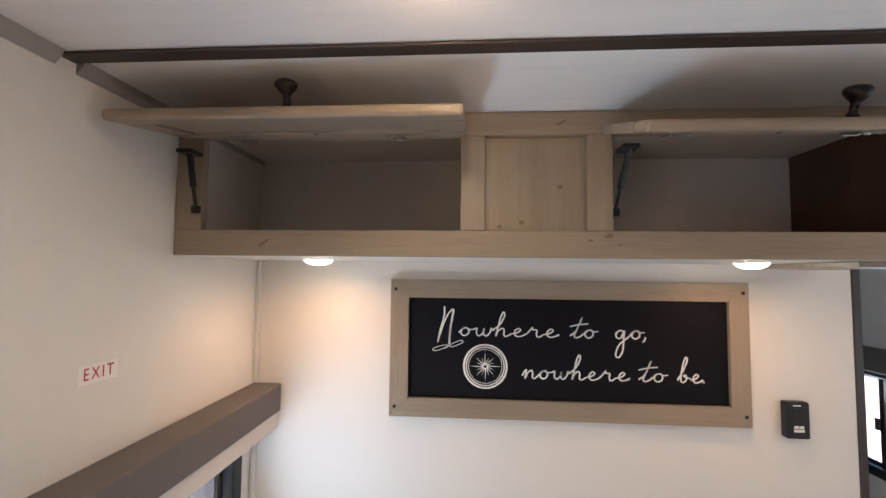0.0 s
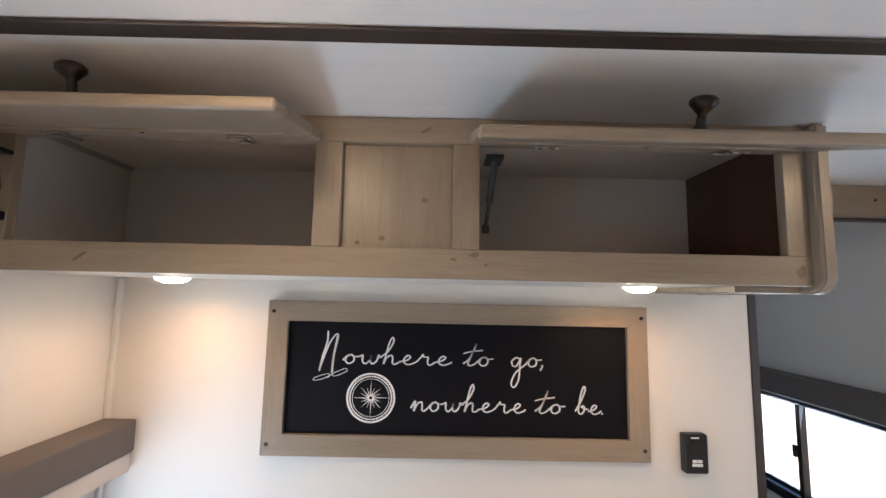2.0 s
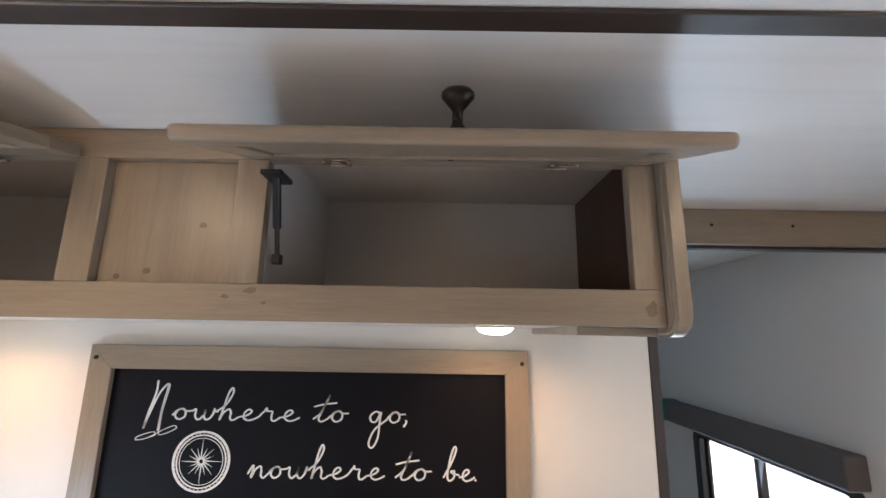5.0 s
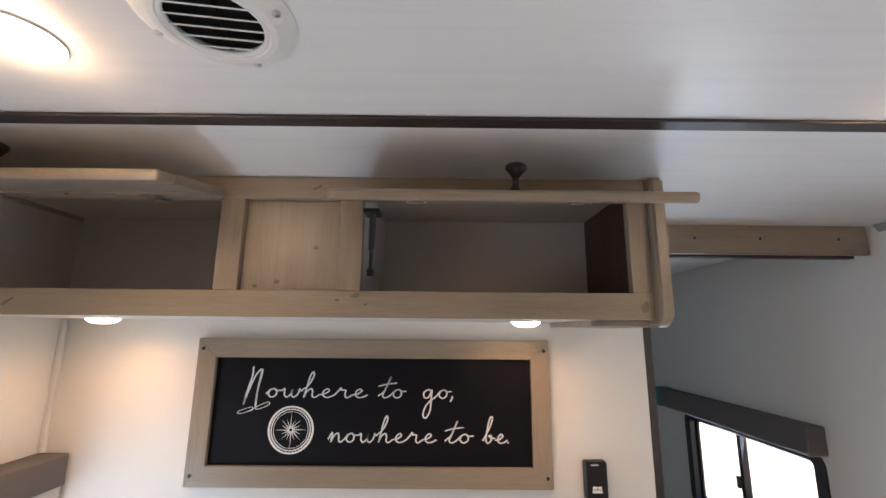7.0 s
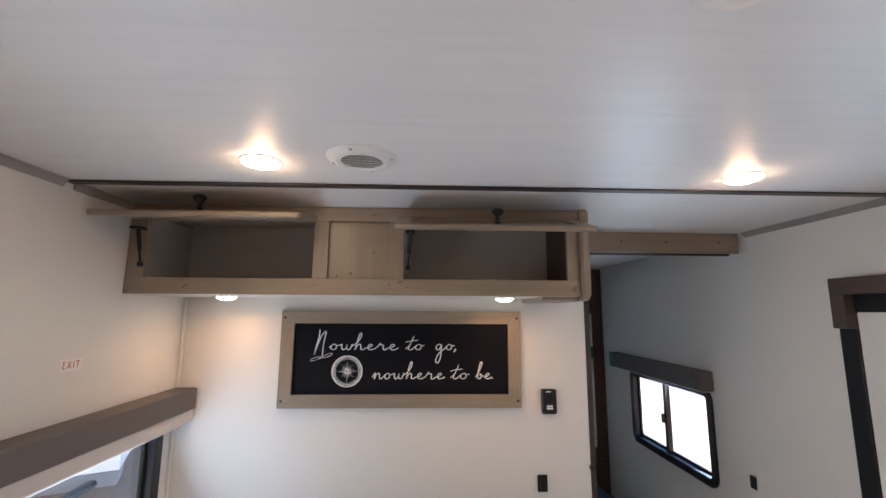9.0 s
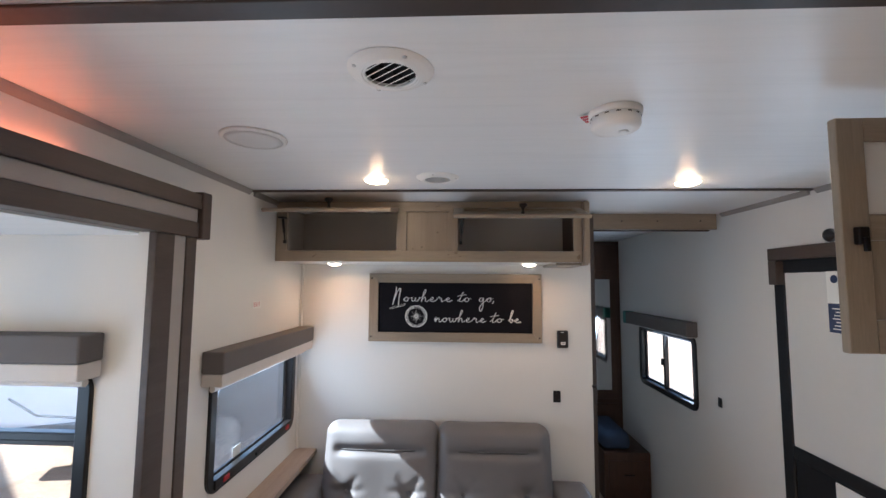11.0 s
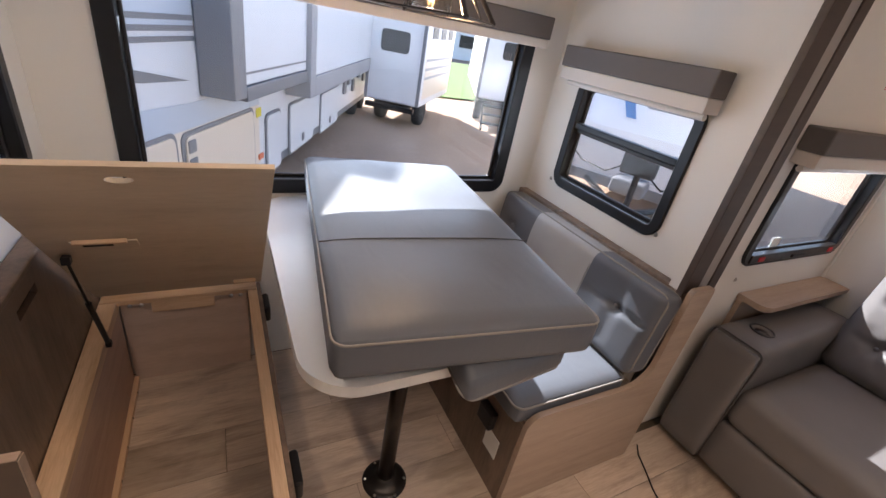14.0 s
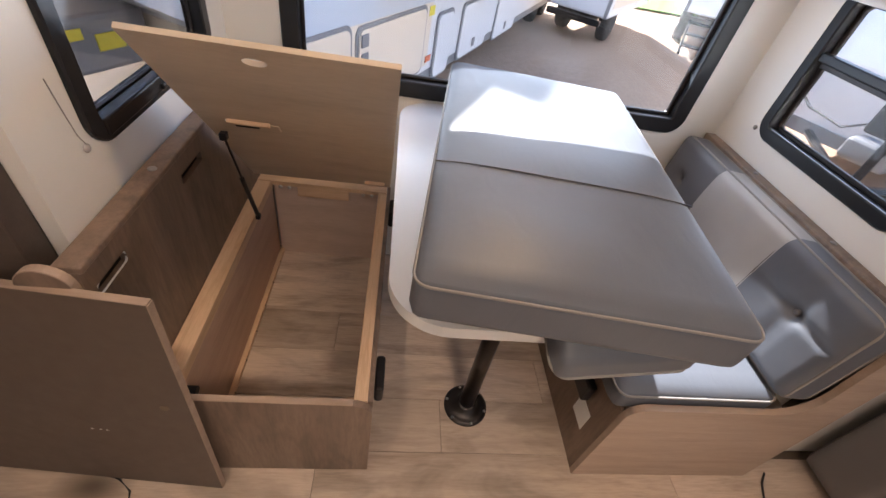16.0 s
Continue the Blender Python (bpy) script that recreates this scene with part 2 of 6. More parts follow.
M_BLACK = mat_plain("black_plastic", (0.013, 0.013, 0.015), 0.35, vary=0.2, spec=0.35)
M_BLACKM = mat_plain("black_metal", (0.030, 0.026, 0.025), 0.35, 0.6, vary=0.2)
M_BRONZE = mat_plain("dark_bronze", (0.018, 0.013, 0.012), 0.30, 0.5, vary=0.2)
M_NICKEL = mat_plain("worn_nickel", (0.36, 0.33, 0.29), 0.35, 1.0)
M_STEEL = mat_plain("steel", (0.62, 0.62, 0.62), 0.3, 1.0)
M_WHITEP = mat_plain("white_plastic", (0.78, 0.78, 0.77), 0.4, vary=0.03)
M_TABLE = mat_plain("table_laminate", (0.66, 0.66, 0.66), 0.35, vary=0.06, scale=30)
M_BOARD = mat_plain("chalk_black_board", (0.006, 0.006, 0.009), 0.6, vary=0.2, spec=0.12)
M_PAINT = mat_plain("white_sign_paint", (0.80, 0.80, 0.78), 0.6, vary=0.05)
M_RED = mat_plain("red_print", (0.50, 0.02, 0.03), 0.5)
M_NAVY = mat_plain("navy_print", (0.03, 0.05, 0.12), 0.5)
M_VAL = mat_plain("valance_grey_brown", (0.125, 0.112, 0.108), 0.75, vary=0.1, scale=300)
M_VALL = mat_plain("valance_pale", (0.60, 0.56, 0.53), 0.75, vary=0.06, scale=300)
M_GLASS = mat_glass("tinted_pane", (0.90, 0.93, 0.95))
M_SCREEN = mat_glass("insect_screen", (0.87, 0.865, 0.86), 0.0)
M_JAR = mat_glass("jar_glass", (0.93, 0.90, 0.84))
M_MIRROR = mat_plain("mirror", (0.75, 0.78, 0.80), 0.05, 1.0, vary=0.01, bump=0)
M_LAMP = mat_glow("lamp_lens", (1.0, 0.72, 0.44), 8.0)
M_PUCK = mat_glow("puck_lens", (1.0, 0.80, 0.56), 2.6)
M_BULB = mat_glow("bulb_glow", (1.0, 0.62, 0.25), 14.0)
M_AMBER = mat_glass("amber_glass", (1.0, 0.86, 0.62))
M_REDGLOW = mat_glow("red_glow", (1.0, 0.24, 0.11), 1.9)
M_SHADE = mat_plain("door_shade", (0.62, 0.62, 0.61), 0.7, vary=0.04)
M_TRAILER = mat_plain("trailer_gel_coat", (0.70, 0.71, 0.73), 0.35, vary=0.04, scale=4, bump=0)
M_TRAILERG = mat_plain("trailer_grey", (0.20, 0.20, 0.21), 0.45, vary=0.06, scale=4, bump=0)
M_TRAILERT = mat_plain("trailer_tan", (0.74, 0.63, 0.51), 0.4, vary=0.05, scale=4, bump=0)
M_TRAILERB = mat_plain("trailer_blue_grey", (0.50, 0.55, 0.62), 0.4, vary=0.04, scale=4, bump=0)
M_TRAILERG2 = mat_plain("trailer_mid_grey", (0.33, 0.33, 0.34), 0.45, vary=0.06, scale=4, bump=0)
M_BLUE = mat_plain("blue_decal", (0.04, 0.16, 0.42), 0.4)
M_YELLOW = mat_plain("yellow_label", (0.75, 0.62, 0.05), 0.5)
M_ORANGE = mat_plain("orange_marker", (0.75, 0.16, 0.05), 0.4)
M_DULLBLACK = mat_plain("dull_black", (0.025, 0.025, 0.025), 0.9)
M_GROUND = mat_ground("gravel")
M_GRASS = mat_plain("grass_green", (0.10, 0.16, 0.035), 0.95, vary=0.35, scale=8, bump=0.5)
# Teal glow on the valance end, put in as a base colour.
M_TEAL = mat_plain("teal_glow_tint", (0.02, 0.20, 0.17), 0.45)
M_QUILT = mat_plain("blue_quilt", (0.035, 0.055, 0.10), 0.85, vary=0.12)

# ---- building helpers ----


def part(name, bm, material, parent=None, label="", smooth=False):
    me = bpy.data.meshes.new(name)
    bm.normal_update()
    bm.to_mesh(me)
    bm.free()
    me.materials.append(material)
    if smooth:
        me.polygons.foreach_set("use_smooth", [True] * len(me.polygons))
    ob = new(name, me)
    if parent is not None:
        ob.parent = parent
    if label:
        ob["label"] = label
    return ob


def thing(name, label, category, at=(0, 0, 0), group=""):
    ob = new(name)
    ob.empty_display_size = 0.05
    ob.location = at
    return tagged(ob, label, category, group)


def box(bm, x0, x1, y0, y1, z0, z1, bevel=0.0, seg=2):
    m = Matrix.LocRotScale(((x0 + x1) / 2, (y0 + y1) / 2, (z0 + z1) / 2), None, (abs(x1 - x0), abs(y1 - y0), abs(z1 - z0)))
    made = bmesh.ops.create_cube(bm, size=1, matrix=m)
    if bevel:
        edges = list({e for v in made["verts"] for e in v.link_edges})
        bmesh.ops.bevel(bm, geom=edges, offset=bevel, segments=seg, profile=0.5, affect="EDGES")
    return bm


def bx(x0, x1, y0, y1, z0, z1, bevel=0.0, seg=2):
    return box(bmesh.new(), x0, x1, y0, y1, z0, z1, bevel, seg)


def rod(bm, a, b, r, r2=None, seg=16):
    a, b = Vector(a), Vector(b)
    d = b - a
    m = Matrix.Translation((a + b) / 2) @ d.to_track_quat("Z", "Y").to_matrix().to_4x4()
    bmesh.ops.create_cone(bm, cap_ends=True, segments=seg, radius1=r, radius2=r if r2 is None else r2, depth=d.length, matrix=m)
    return bm


def lathe(bm, profile, centre, axis=(0, 0, 1), seg=28, caps=True):
    """Turns (radius, height) pairs round an axis through centre."""
    q = Vector(axis).to_track_quat("Z", "Y").to_matrix()
    c = Vector(centre)
    rings = []
    for r, h in profile:
        rings.append([bm.verts.new(c + q @ Vector((r * math.cos(a), r * math.sin(a), h))) for a in (2 * math.pi * k / seg for k in range(seg))])
    for r0, r1 in zip(rings, rings[1:]):
        for k in range(seg):
            bm.faces.new((r0[k], r0[(k + 1) % seg], r1[(k + 1) % seg], r1[k]))
    if caps:
        bm.faces.new(rings[-1])
        bm.faces.new(list(reversed(rings[0])))
    bmesh.ops.recalc_face_normals(bm, faces=bm.faces)
    return bm


def ring_outline(w, h, r, seg=8):
    """Points of a rounded rectangle, anticlockwise, centred."""
    pts = []
    for cx, cy, a0 in ((w / 2 - r, h / 2 - r, 0), (-w / 2 + r, h / 2 - r, 90), (-w / 2 + r, -h / 2 + r, 180), (w / 2 - r, -h / 2 + r, 270)):
        for k in range(seg + 1):
            a = radians(a0 + 90 * k / seg)
            pts.append((cx + r * math.cos(a), cy + r * math.sin(a)))
    return pts


def ring(bm, w, h, r, band, depth, m, lip=0.004):
    """A rounded rectangular frame of that band and depth, its back on m's xy plane, facing +z of m."""
    outer, inner = ring_outline(w, h, r), ring_outline(w - 2 * band, h - 2 * band, max(r - band, 0.012))
    o2, i2 = ring_outline(w - 2 * lip, h - 2 * lip, r - lip), ring_outline(w - 2 * band + 2 * lip, h - 2 * band + 2 * lip, max(r - band + lip, 0.014))
    loops = [[bm.verts.new(m @ Vector((x, y, z))) for x, y in pts] for pts, z in ((outer, 0), (outer, depth - lip), (o2, depth), (i2, depth), (inner, depth - lip), (inner, 0))]
    n = len(outer)
    for a, b in zip(loops, loops[1:] + loops[:1]):
        for k in range(n):
            bm.faces.new((a[k], a[(k + 1) % n], b[(k + 1) % n], b[k]))
    bmesh.ops.recalc_face_normals(bm, faces=bm.faces)
    return bm


def slab(bm, pts, m, depth):
    """A flat outline of (x, y) points in m's xy plane, thickened along m's z."""
    lo = [bm.verts.new(m @ Vector((x, y, 0))) for x, y in pts]
    hi = [bm.verts.new(m @ Vector((x, y, depth))) for x, y in pts]
    bm.faces.new(list(reversed(lo)))
    bm.faces.new(hi)
    n = len(pts)
    for k in range(n):
        bm.faces.new((lo[k], lo[(k + 1) % n], hi[(k + 1) % n], hi[k]))
    bmesh.ops.recalc_face_normals(bm, faces=bm.faces)
    return bm


def soft_box(bm, sx, sy, sz, r, m, cuts=22, crown=0.0, tufts=(), wave=0.0, seed=0.0):
    """A padded block: rounded edges, a swelling top (crown), pressed-in buttons (tufts: x, y, depth, radius) and slight waves."""
    made = bmesh.ops.create_cube(bm, size=1)
    verts = made["verts"]
    edges = list({e for v in verts for e in v.link_edges})
    out = bmesh.ops.subdivide_edges(bm, edges=edges, cuts=cuts, use_grid_fill=True)
    verts = list(bm.verts)
    for v in verts:
        p = Vector((v.co.x * sx, v.co.y * sy, v.co.z * sz))
        inner = Vector((max(-sx / 2 + r, min(sx / 2 - r, p.x)), max(-sy / 2 + r, min(sy / 2 - r, p.y)), max(-sz / 2 + r, min(sz / 2 - r, p.z))))
        d = p - inner
        if d.length > 1e-6:
            p = inner + d.normalized() * r
        u, w = 2 * p.x / sx, 2 * p.y / sy
        top = max(0.0, 2 * p.z / sz)
        p.z += crown * top * max(0.0, (1 - u ** 4)) * max(0.0, (1 - w ** 4))
        for tx, ty, depth, rad in tufts:
            q = ((p.x - tx) ** 2 + (p.y - ty) ** 2) / rad ** 2
            p.z -= top * depth * math.exp(-q)
        if wave:
            p += Vector((0, 0, 1)) * wave * top * noise.noise(Vector((p.x * 6 + seed, p.y * 6, seed)))
            p += Vector((d.x, d.y, 0)) * wave * 8 * noise.noise(Vector((p.x * 5, p.y * 5, p.z * 8 + seed)))
        v.co = m @ p
    return bm


def tube(bm, pts, r, seg=8, closed=False):
    pts = [Vector(p) for p in pts]
    n = len(pts)
    loops = []
    for k, p in enumerate(pts):
        a = pts[k - 1] if k or closed else p
        b = pts[(k + 1) % n] if k < n - 1 or closed else p
        d = (b - a).normalized()
        q = d.to_track_quat("Z", "Y").to_matrix()
        loops.append([bm.verts.new(p + q @ Vector((r * math.cos(2 * math.pi * j / seg), r * math.sin(2 * math.pi * j / seg), 0))) for j in range(seg)])
    pairs = list(zip(loops, loops[1:])) + ([(loops[-1], loops[0])] if closed else [])
    for a, b in pairs:
        off = min(range(seg), key=lambda o: (a[0].co - b[o].co).length)
        for j in range(seg):
            bm.faces.new((a[j], a[(j + 1) % seg], b[(j + 1 + off) % seg], b[(j + off) % seg]))
    if not closed:
        bm.faces.new(loops[-1])
        bm.faces.new(list(reversed(loops[0])))
    bmesh.ops.recalc_face_normals(bm, faces=bm.faces)
    return bm


def wall_with_holes(name, axis, at, thick, u0, u1, z0, z1, holes, material, label):
    """A wall on the plane axis = at, thickened away by thick, spanning u and z, with rectangular openings (u0, u1, z0, z1)."""
    bm = bmesh.new()
    us = sorted({u0, u1, *[h for hole in holes for h in hole[:2]]})
    zs = sorted({z0, z1, *[h for hole in holes for h in hole[2:]]})
    for a, b in zip(us, us[1:]):
        for c, d in zip(zs, zs[1:]):
            mu, mz = (a + b) / 2, (c + d) / 2
            if any(h[0] < mu < h[1] and h[2] < mz < h[3] for h in holes):
                continue
            if axis == "x":
                box(bm, min(at, at + thick), max(at, at + thick), a, b, c, d)
            else:
                box(bm, a, b, min(at, at + thick), max(at, at + thick), c, d)
    bmesh.ops.remove_doubles(bm, verts=bm.verts, dist=1e-5)
    inside = [f for f in bm.faces if any(g is not f and (g.calc_center_median() - f.calc_center_median()).length < 1e-5 for e in f.edges for g in e.link_faces)]
    bmesh.ops.delete(bm, geom=inside, context="FACES")
    return tagged(part(name, bm, material), label, "wall", kind="structure")
# ---- large structure ----
WIDE, TOP = 2.40, 2.062
SLIDE_Y0, SLIDE_Y1, SLIDE_X, SLIDE_TOP = -3.07, -1.20, -0.92, 1.797

# window openings: centre, size
WIN_BACK = (-2.125, 1.185, 1.53, 0.75)
WIN_SIDE = (-0.443, 1.165, 0.605, 0.48)
WIN_LEFT = (-0.465, 1.17, 0.63, 0.48)
WIN_SOFA = (-0.468, 1.125, 0.79, 0.520)
WIN_BED = (0.725, 1.102, 0.83, 0.47)
IN = 0.026


def opening(win):
    c, z, w, h = win
    return (c - w / 2 + IN, c + w / 2 - IN, z - h / 2 + IN, z + h / 2 - IN)


wall_with_holes("wall_left", "x", 0.0, -0.045, -1.12, 1.56, 0, TOP, [opening(WIN_SOFA)], M_WALL, "off-white woven vinyl wall beside the sofa")
wall_with_holes("wall_over_slide", "x", 0.0, -0.045, -3.22, -1.12, SLIDE_TOP + 0.03, TOP, [], M_WALL, "off-white vinyl wall strip above the slide-out")
wall_with_holes("wall_left_rear", "x", 0.0, -0.045, -4.60, -3.22, 0, TOP, [], M_WALL, "off-white plain vinyl wall")
wall_with_holes("wall_sofa", "y", 0.0, 0.035, 0.0, 1.662, 0, TOP, [], M_WALL, "off-white woven vinyl wall behind the sofa")
wall_with_holes("wall_right", "x", WIDE, 0.045, -4.60, 1.56, 0, TOP, [opening(WIN_BED)], M_WALL, "off-white vinyl wall with the entry door")
wall_with_holes("wall_rear", "y", -4.60, -0.045, -0.045, WIDE + 0.045, 0, TOP, [], M_WALL, "plain off-white end wall")
wall_with_holes("wall_bedroom_end", "y", 2.05, 0.045, 0.0, WIDE, 0, TOP, [], M_WALL, "plain bedroom end wall in shade")
wall_with_holes("wall_bedroom_left", "x", 0.0, -0.045, 1.56, 2.05, 0, TOP, [], M_WALL, "plain bedroom side wall")
wall_with_holes("wall_bedroom_right", "x", WIDE, 0.045, 1.56, 2.05, 0, TOP, [], M_WALL, "plain bedroom side wall")
wall_with_holes("wall_slide_side", "y", SLIDE_Y1, 0.035, SLIDE_X - 0.04, 0.0, 0, SLIDE_TOP + 0.03, [opening(WIN_SIDE)], M_WALL, "off-white slide-out end wall with a window")
wall_with_holes("wall_slide_left", "y", SLIDE_Y0, -0.035, SLIDE_X - 0.04, 0.0, 0, SLIDE_TOP + 0.03, [opening(WIN_LEFT)], M_WALL, "off-white slide-out end wall with a window")
wall_with_holes("wall_slide_back", "x", SLIDE_X, -0.04, SLIDE_Y0, SLIDE_Y1, 0, SLIDE_TOP + 0.03, [opening(WIN_BACK)], M_WALL, "off-white slide-out wall with a wide picture window")
tagged(part("floor", bx(SLIDE_X - 0.04, WIDE + 0.045, -4.64, 2.09, -0.06, -0.004), M_JOINT), "wood-look plank floor in grey brown", "floor", kind="structure")
tagged(part("ceiling", bx(-0.045, WIDE + 0.045, -4.64, 2.09, TOP, TOP + 0.05), M_CEIL), "white ceiling panel with a faint plank print", "ceiling", kind="structure")
tagged(part("ceiling_slide", bx(SLIDE_X, -0.002, SLIDE_Y0, SLIDE_Y1, SLIDE_TOP, SLIDE_TOP + 0.028), M_CEIL), "white slide-out ceiling panel", "ceiling", kind="structure")
tagged(part("trim_ceiling_front", bx(0.0, WIDE, -0.632, -0.602, TOP - 0.006, TOP - 0.0005, 0.002), M_STRIP), "dark brown batten across the ceiling", "trim", kind="structure")
tagged(part("trim_ceiling_middle", bx(0.0, WIDE, -1.855, -1.812, TOP - 0.006, TOP - 0.0005, 0.002), M_STRIP), "dark brown batten across the ceiling", "trim", kind="structure")


def cove(name, x0, x1):
    bm = bmesh.new()
    s = 1 if x0 < x1 else -1
    for yy0, yy1 in ((-4.58, -0.634), (-0.600, -0.002)):
        slab(bm, [(x0, TOP - 0.0005), (x0 + s * 0.016, TOP - 0.0005), (x0 + s * 0.011, TOP - 0.010), (x0, TOP - 0.022)], Matrix(((1, 0, 0, 0), (0, 0, 1, yy0), (0, 1, 0, 0), (0, 0, 0, 1))), yy1 - yy0)
    return tagged(part(name, bm, M_EDGE), "slim grey cove trim where wall meets ceiling", "trim", kind="structure")


cove("trim_cove_left", 0.0005, 0.02)
cove("trim_cove_right", WIDE - 0.0005, WIDE - 0.02)
tagged(part("trim_wall_end", bx(1.662, 1.684, -0.004, 0.040, 0.0, TOP - 0.001, 0.003), M_STRIP), "dark brown edge trim closing the wall end", "trim", kind="structure")
tagged(part("trim_corner", bx(0.001, 0.014, -0.014, -0.001, 0.72, 1.76, 0.003), M_WALL), "slim off-white corner bead", "trim", kind="structure")

# slide-out fascia and jambs
FX = 0.06
fascia = thing("slide_fascia", "dark brown and grey banded fascia round the slide-out", "fascia", (0, -1.06, 0))
fascia["kind"] = "structure"
for lo, hi, mt, dx in ((1.897, 1.946, M_TRIM, 0.012), (1.853, 1.897, M_TRIMLIGHT, 0.0), (1.802, 1.853, M_TRIM, 0.006)):
    part("band", bx(0.0005, FX + dx, -3.26, -1.072, lo, hi, 0.003), mt, fascia).location = (0, 1.06, 0)
part("end_bracket", bx(0.0005, FX + 0.018, -1.072, -1.026, 1.800, 1.956, 0.004), M_TRIM, fascia).location = (0, 1.06, 0)
for lo, hi, mt, dx in ((-1.250, -1.172, M_TRIM, -0.002), (-1.172, -1.120, M_TRIMLIGHT, -0.004), (-1.120, -1.070, M_TRIM, 0.0)):
    part("jamb_band", bx(0.034, FX + dx, lo, hi, 0.0, 1.8015, 0.003), mt, fascia).location = (0, 1.06, 0)
part("jamb_filler", bx(0.0005, 0.0335, -1.246, -1.074, 0.0, 1.8015), M_WALL, fascia, "off-white return behind the jamb").location = (0, 1.06, 0)
for lo, hi, mt, dx in ((-3.200, -3.100, M_TRIM, -0.002), (-3.252, -3.200, M_TRIMLIGHT, -0.004), (-3.300, -3.252, M_TRIM, 0.0)):
    part("jamb_band", bx(0.0005, FX + dx, lo, hi, 0.0, 1.8015, 0.003), mt, fascia).location = (0, 1.06, 0)
# Added emitter, hidden from view, that makes the red glow above the fascia.
tagged(part("glow_strip", bx(0.004, 0.020, -3.20, -1.48, 1.9475, 1.952), M_REDGLOW), "unseen red glowing strip lying on the fascia", "light strip")

# beam over the bedroom passage
beam = thing("passage_beam", "weathered wood valance board across the bedroom passage", "beam", (1.69, 0.02, 2.02))
beam["kind"] = "structure"
part("board", bx(-0.005, 0.690, -0.004, 0.016, -0.048, 0.0415, 0.002), M_CAB, beam)
part("track", bx(0.0, 0.66, 0.016, 0.040, -0.056, -0.035, 0.002), M_STRIP, beam, "dark curtain track")
for sx in (0.16, 0.36, 0.60):
    part("screw", rod(bmesh.new(), (sx, -0.005, 0.0), (sx, -0.001, 0.0), 0.004, seg=10), M_BLACKM, beam)


# ---- windows ----


def window(name, m, w, h, label, rails=(), uprights=(), screws=True, r=0.065, band=0.042, handle=False):
    ob = thing(name, label, "window")
    ob["kind"] = "structure"
    ob.matrix_world = m
    I = Matrix.Identity(4)
    part("window_frame", ring(bmesh.new(), w, h, r, band, 0.052, Matrix.Translation((0, 0, -0.040))), M_BLACK, ob, "black rounded metal frame")
    part("inner_frame", ring(bmesh.new(), w - 2 * band + 0.004, h - 2 * band + 0.004, r - band + 0.012, 0.014, 0.014, Matrix.Translation((0, 0, -0.034))), M_BLACKM, ob)
    pane = part("pane", bx(-w / 2 + band, w / 2 - band, -h / 2 + band, h / 2 - band, -0.031, -0.028), M_GLASS, ob)
    for y in rails:
        part("mid_rail", bx(-w / 2 + band, w / 2 - band, y - 0.013, y + 0.013, -0.030, 0.004, 0.004), M_BLACK, ob)
        part("insect_screen", bx(-w / 2 + band, w / 2 - band, -h / 2 + band, y - 0.014, -0.0265, -0.0260), M_SCREEN, ob, "grey insect screen on the lower sash")
        part("sash_rail", bx(-w / 2 + band + 0.004, w / 2 - band - 0.004, y - 0.030, y - 0.014, -0.026, -0.010, 0.003), M_BLACKM, ob)
    for x in uprights:
        part("upright", bx(x - 0.011, x + 0.011, -h / 2 + band, h / 2 - band, -0.030, 0.002, 0.003), M_BLACKM, ob)
        part("latch", bx(x - 0.02, x - 0.004, -0.03, 0.02, 0.002, 0.016, 0.003), M_BLACK, ob)
    if handle:
        part("track", bx(-w / 2 + band, w / 2 - band, -h / 2 + 0.016, -h / 2 + band + 0.01, -0.012, 0.018, 0.004), M_BLACKM, ob)
        part("latch", bx(-0.05, 0.05, -h / 2 + 0.022, -h / 2 + 0.036, 0.012, 0.026, 0.004), M_BLACK, ob)
    return ob


window("window_1", pose(SLIDE_X, WIN_BACK[0], WIN_BACK[1], 90, 0, 90), WIN_BACK[2], WIN_BACK[3], "wide picture window in a black rounded frame", band=0.058)
window("window_2", pose(WIN_SIDE[0], SLIDE_Y1, WIN_SIDE[1], 90, 0, 0), WIN_SIDE[2], WIN_SIDE[3], "small two-part window in a black rounded frame", rails=(0.04,))
window("window_3", pose(WIN_LEFT[0], SLIDE_Y0, WIN_LEFT[1], 90, 0, 180), WIN_LEFT[2], WIN_LEFT[3], "small two-part window in a black rounded frame", rails=(0.05,), handle=True)
w4 = window("window_4", pose(0, WIN_SOFA[0], WIN_SOFA[1], 90, 0, 90), WIN_SOFA[2], WIN_SOFA[3], "emergency exit window in a black frame beside the sofa", handle=True, band=0.042)
part("red_tab", bx(-0.30, -0.26, -0.238, -0.218, 0.014, 0.022, 0.003), M_RED, w4, "red release tab")
part("red_tab", bx(0.27, 0.31, -0.238, -0.218, 0.014, 0.022, 0.003), M_RED, w4, "red release tab")
part("label", bx(-0.16, -0.10, -0.214, -0.164, -0.027, -0.025), M_WHITEP, w4, "white paper label on the pane")
window("window_5", pose(WIDE, WIN_BED[0], WIN_BED[1], 90, 0, -90), WIN_BED[2], WIN_BED[3], "bedroom slider window in a black frame", uprights=(-0.02,), r=0.06)


def wall_button(m, group):
    ob = thing("screw_cap", "small beige plastic screw cap on the wall", "screw cap", group=group)
    ob.matrix_world = m
    part("cap", lathe(bmesh.new(), [(0.009, 0), (0.009, 0.002), (0.006, 0.005), (0.002, 0.006)], (0, 0, 0), seg=14), M_EDGE, ob, smooth=True)
    return ob


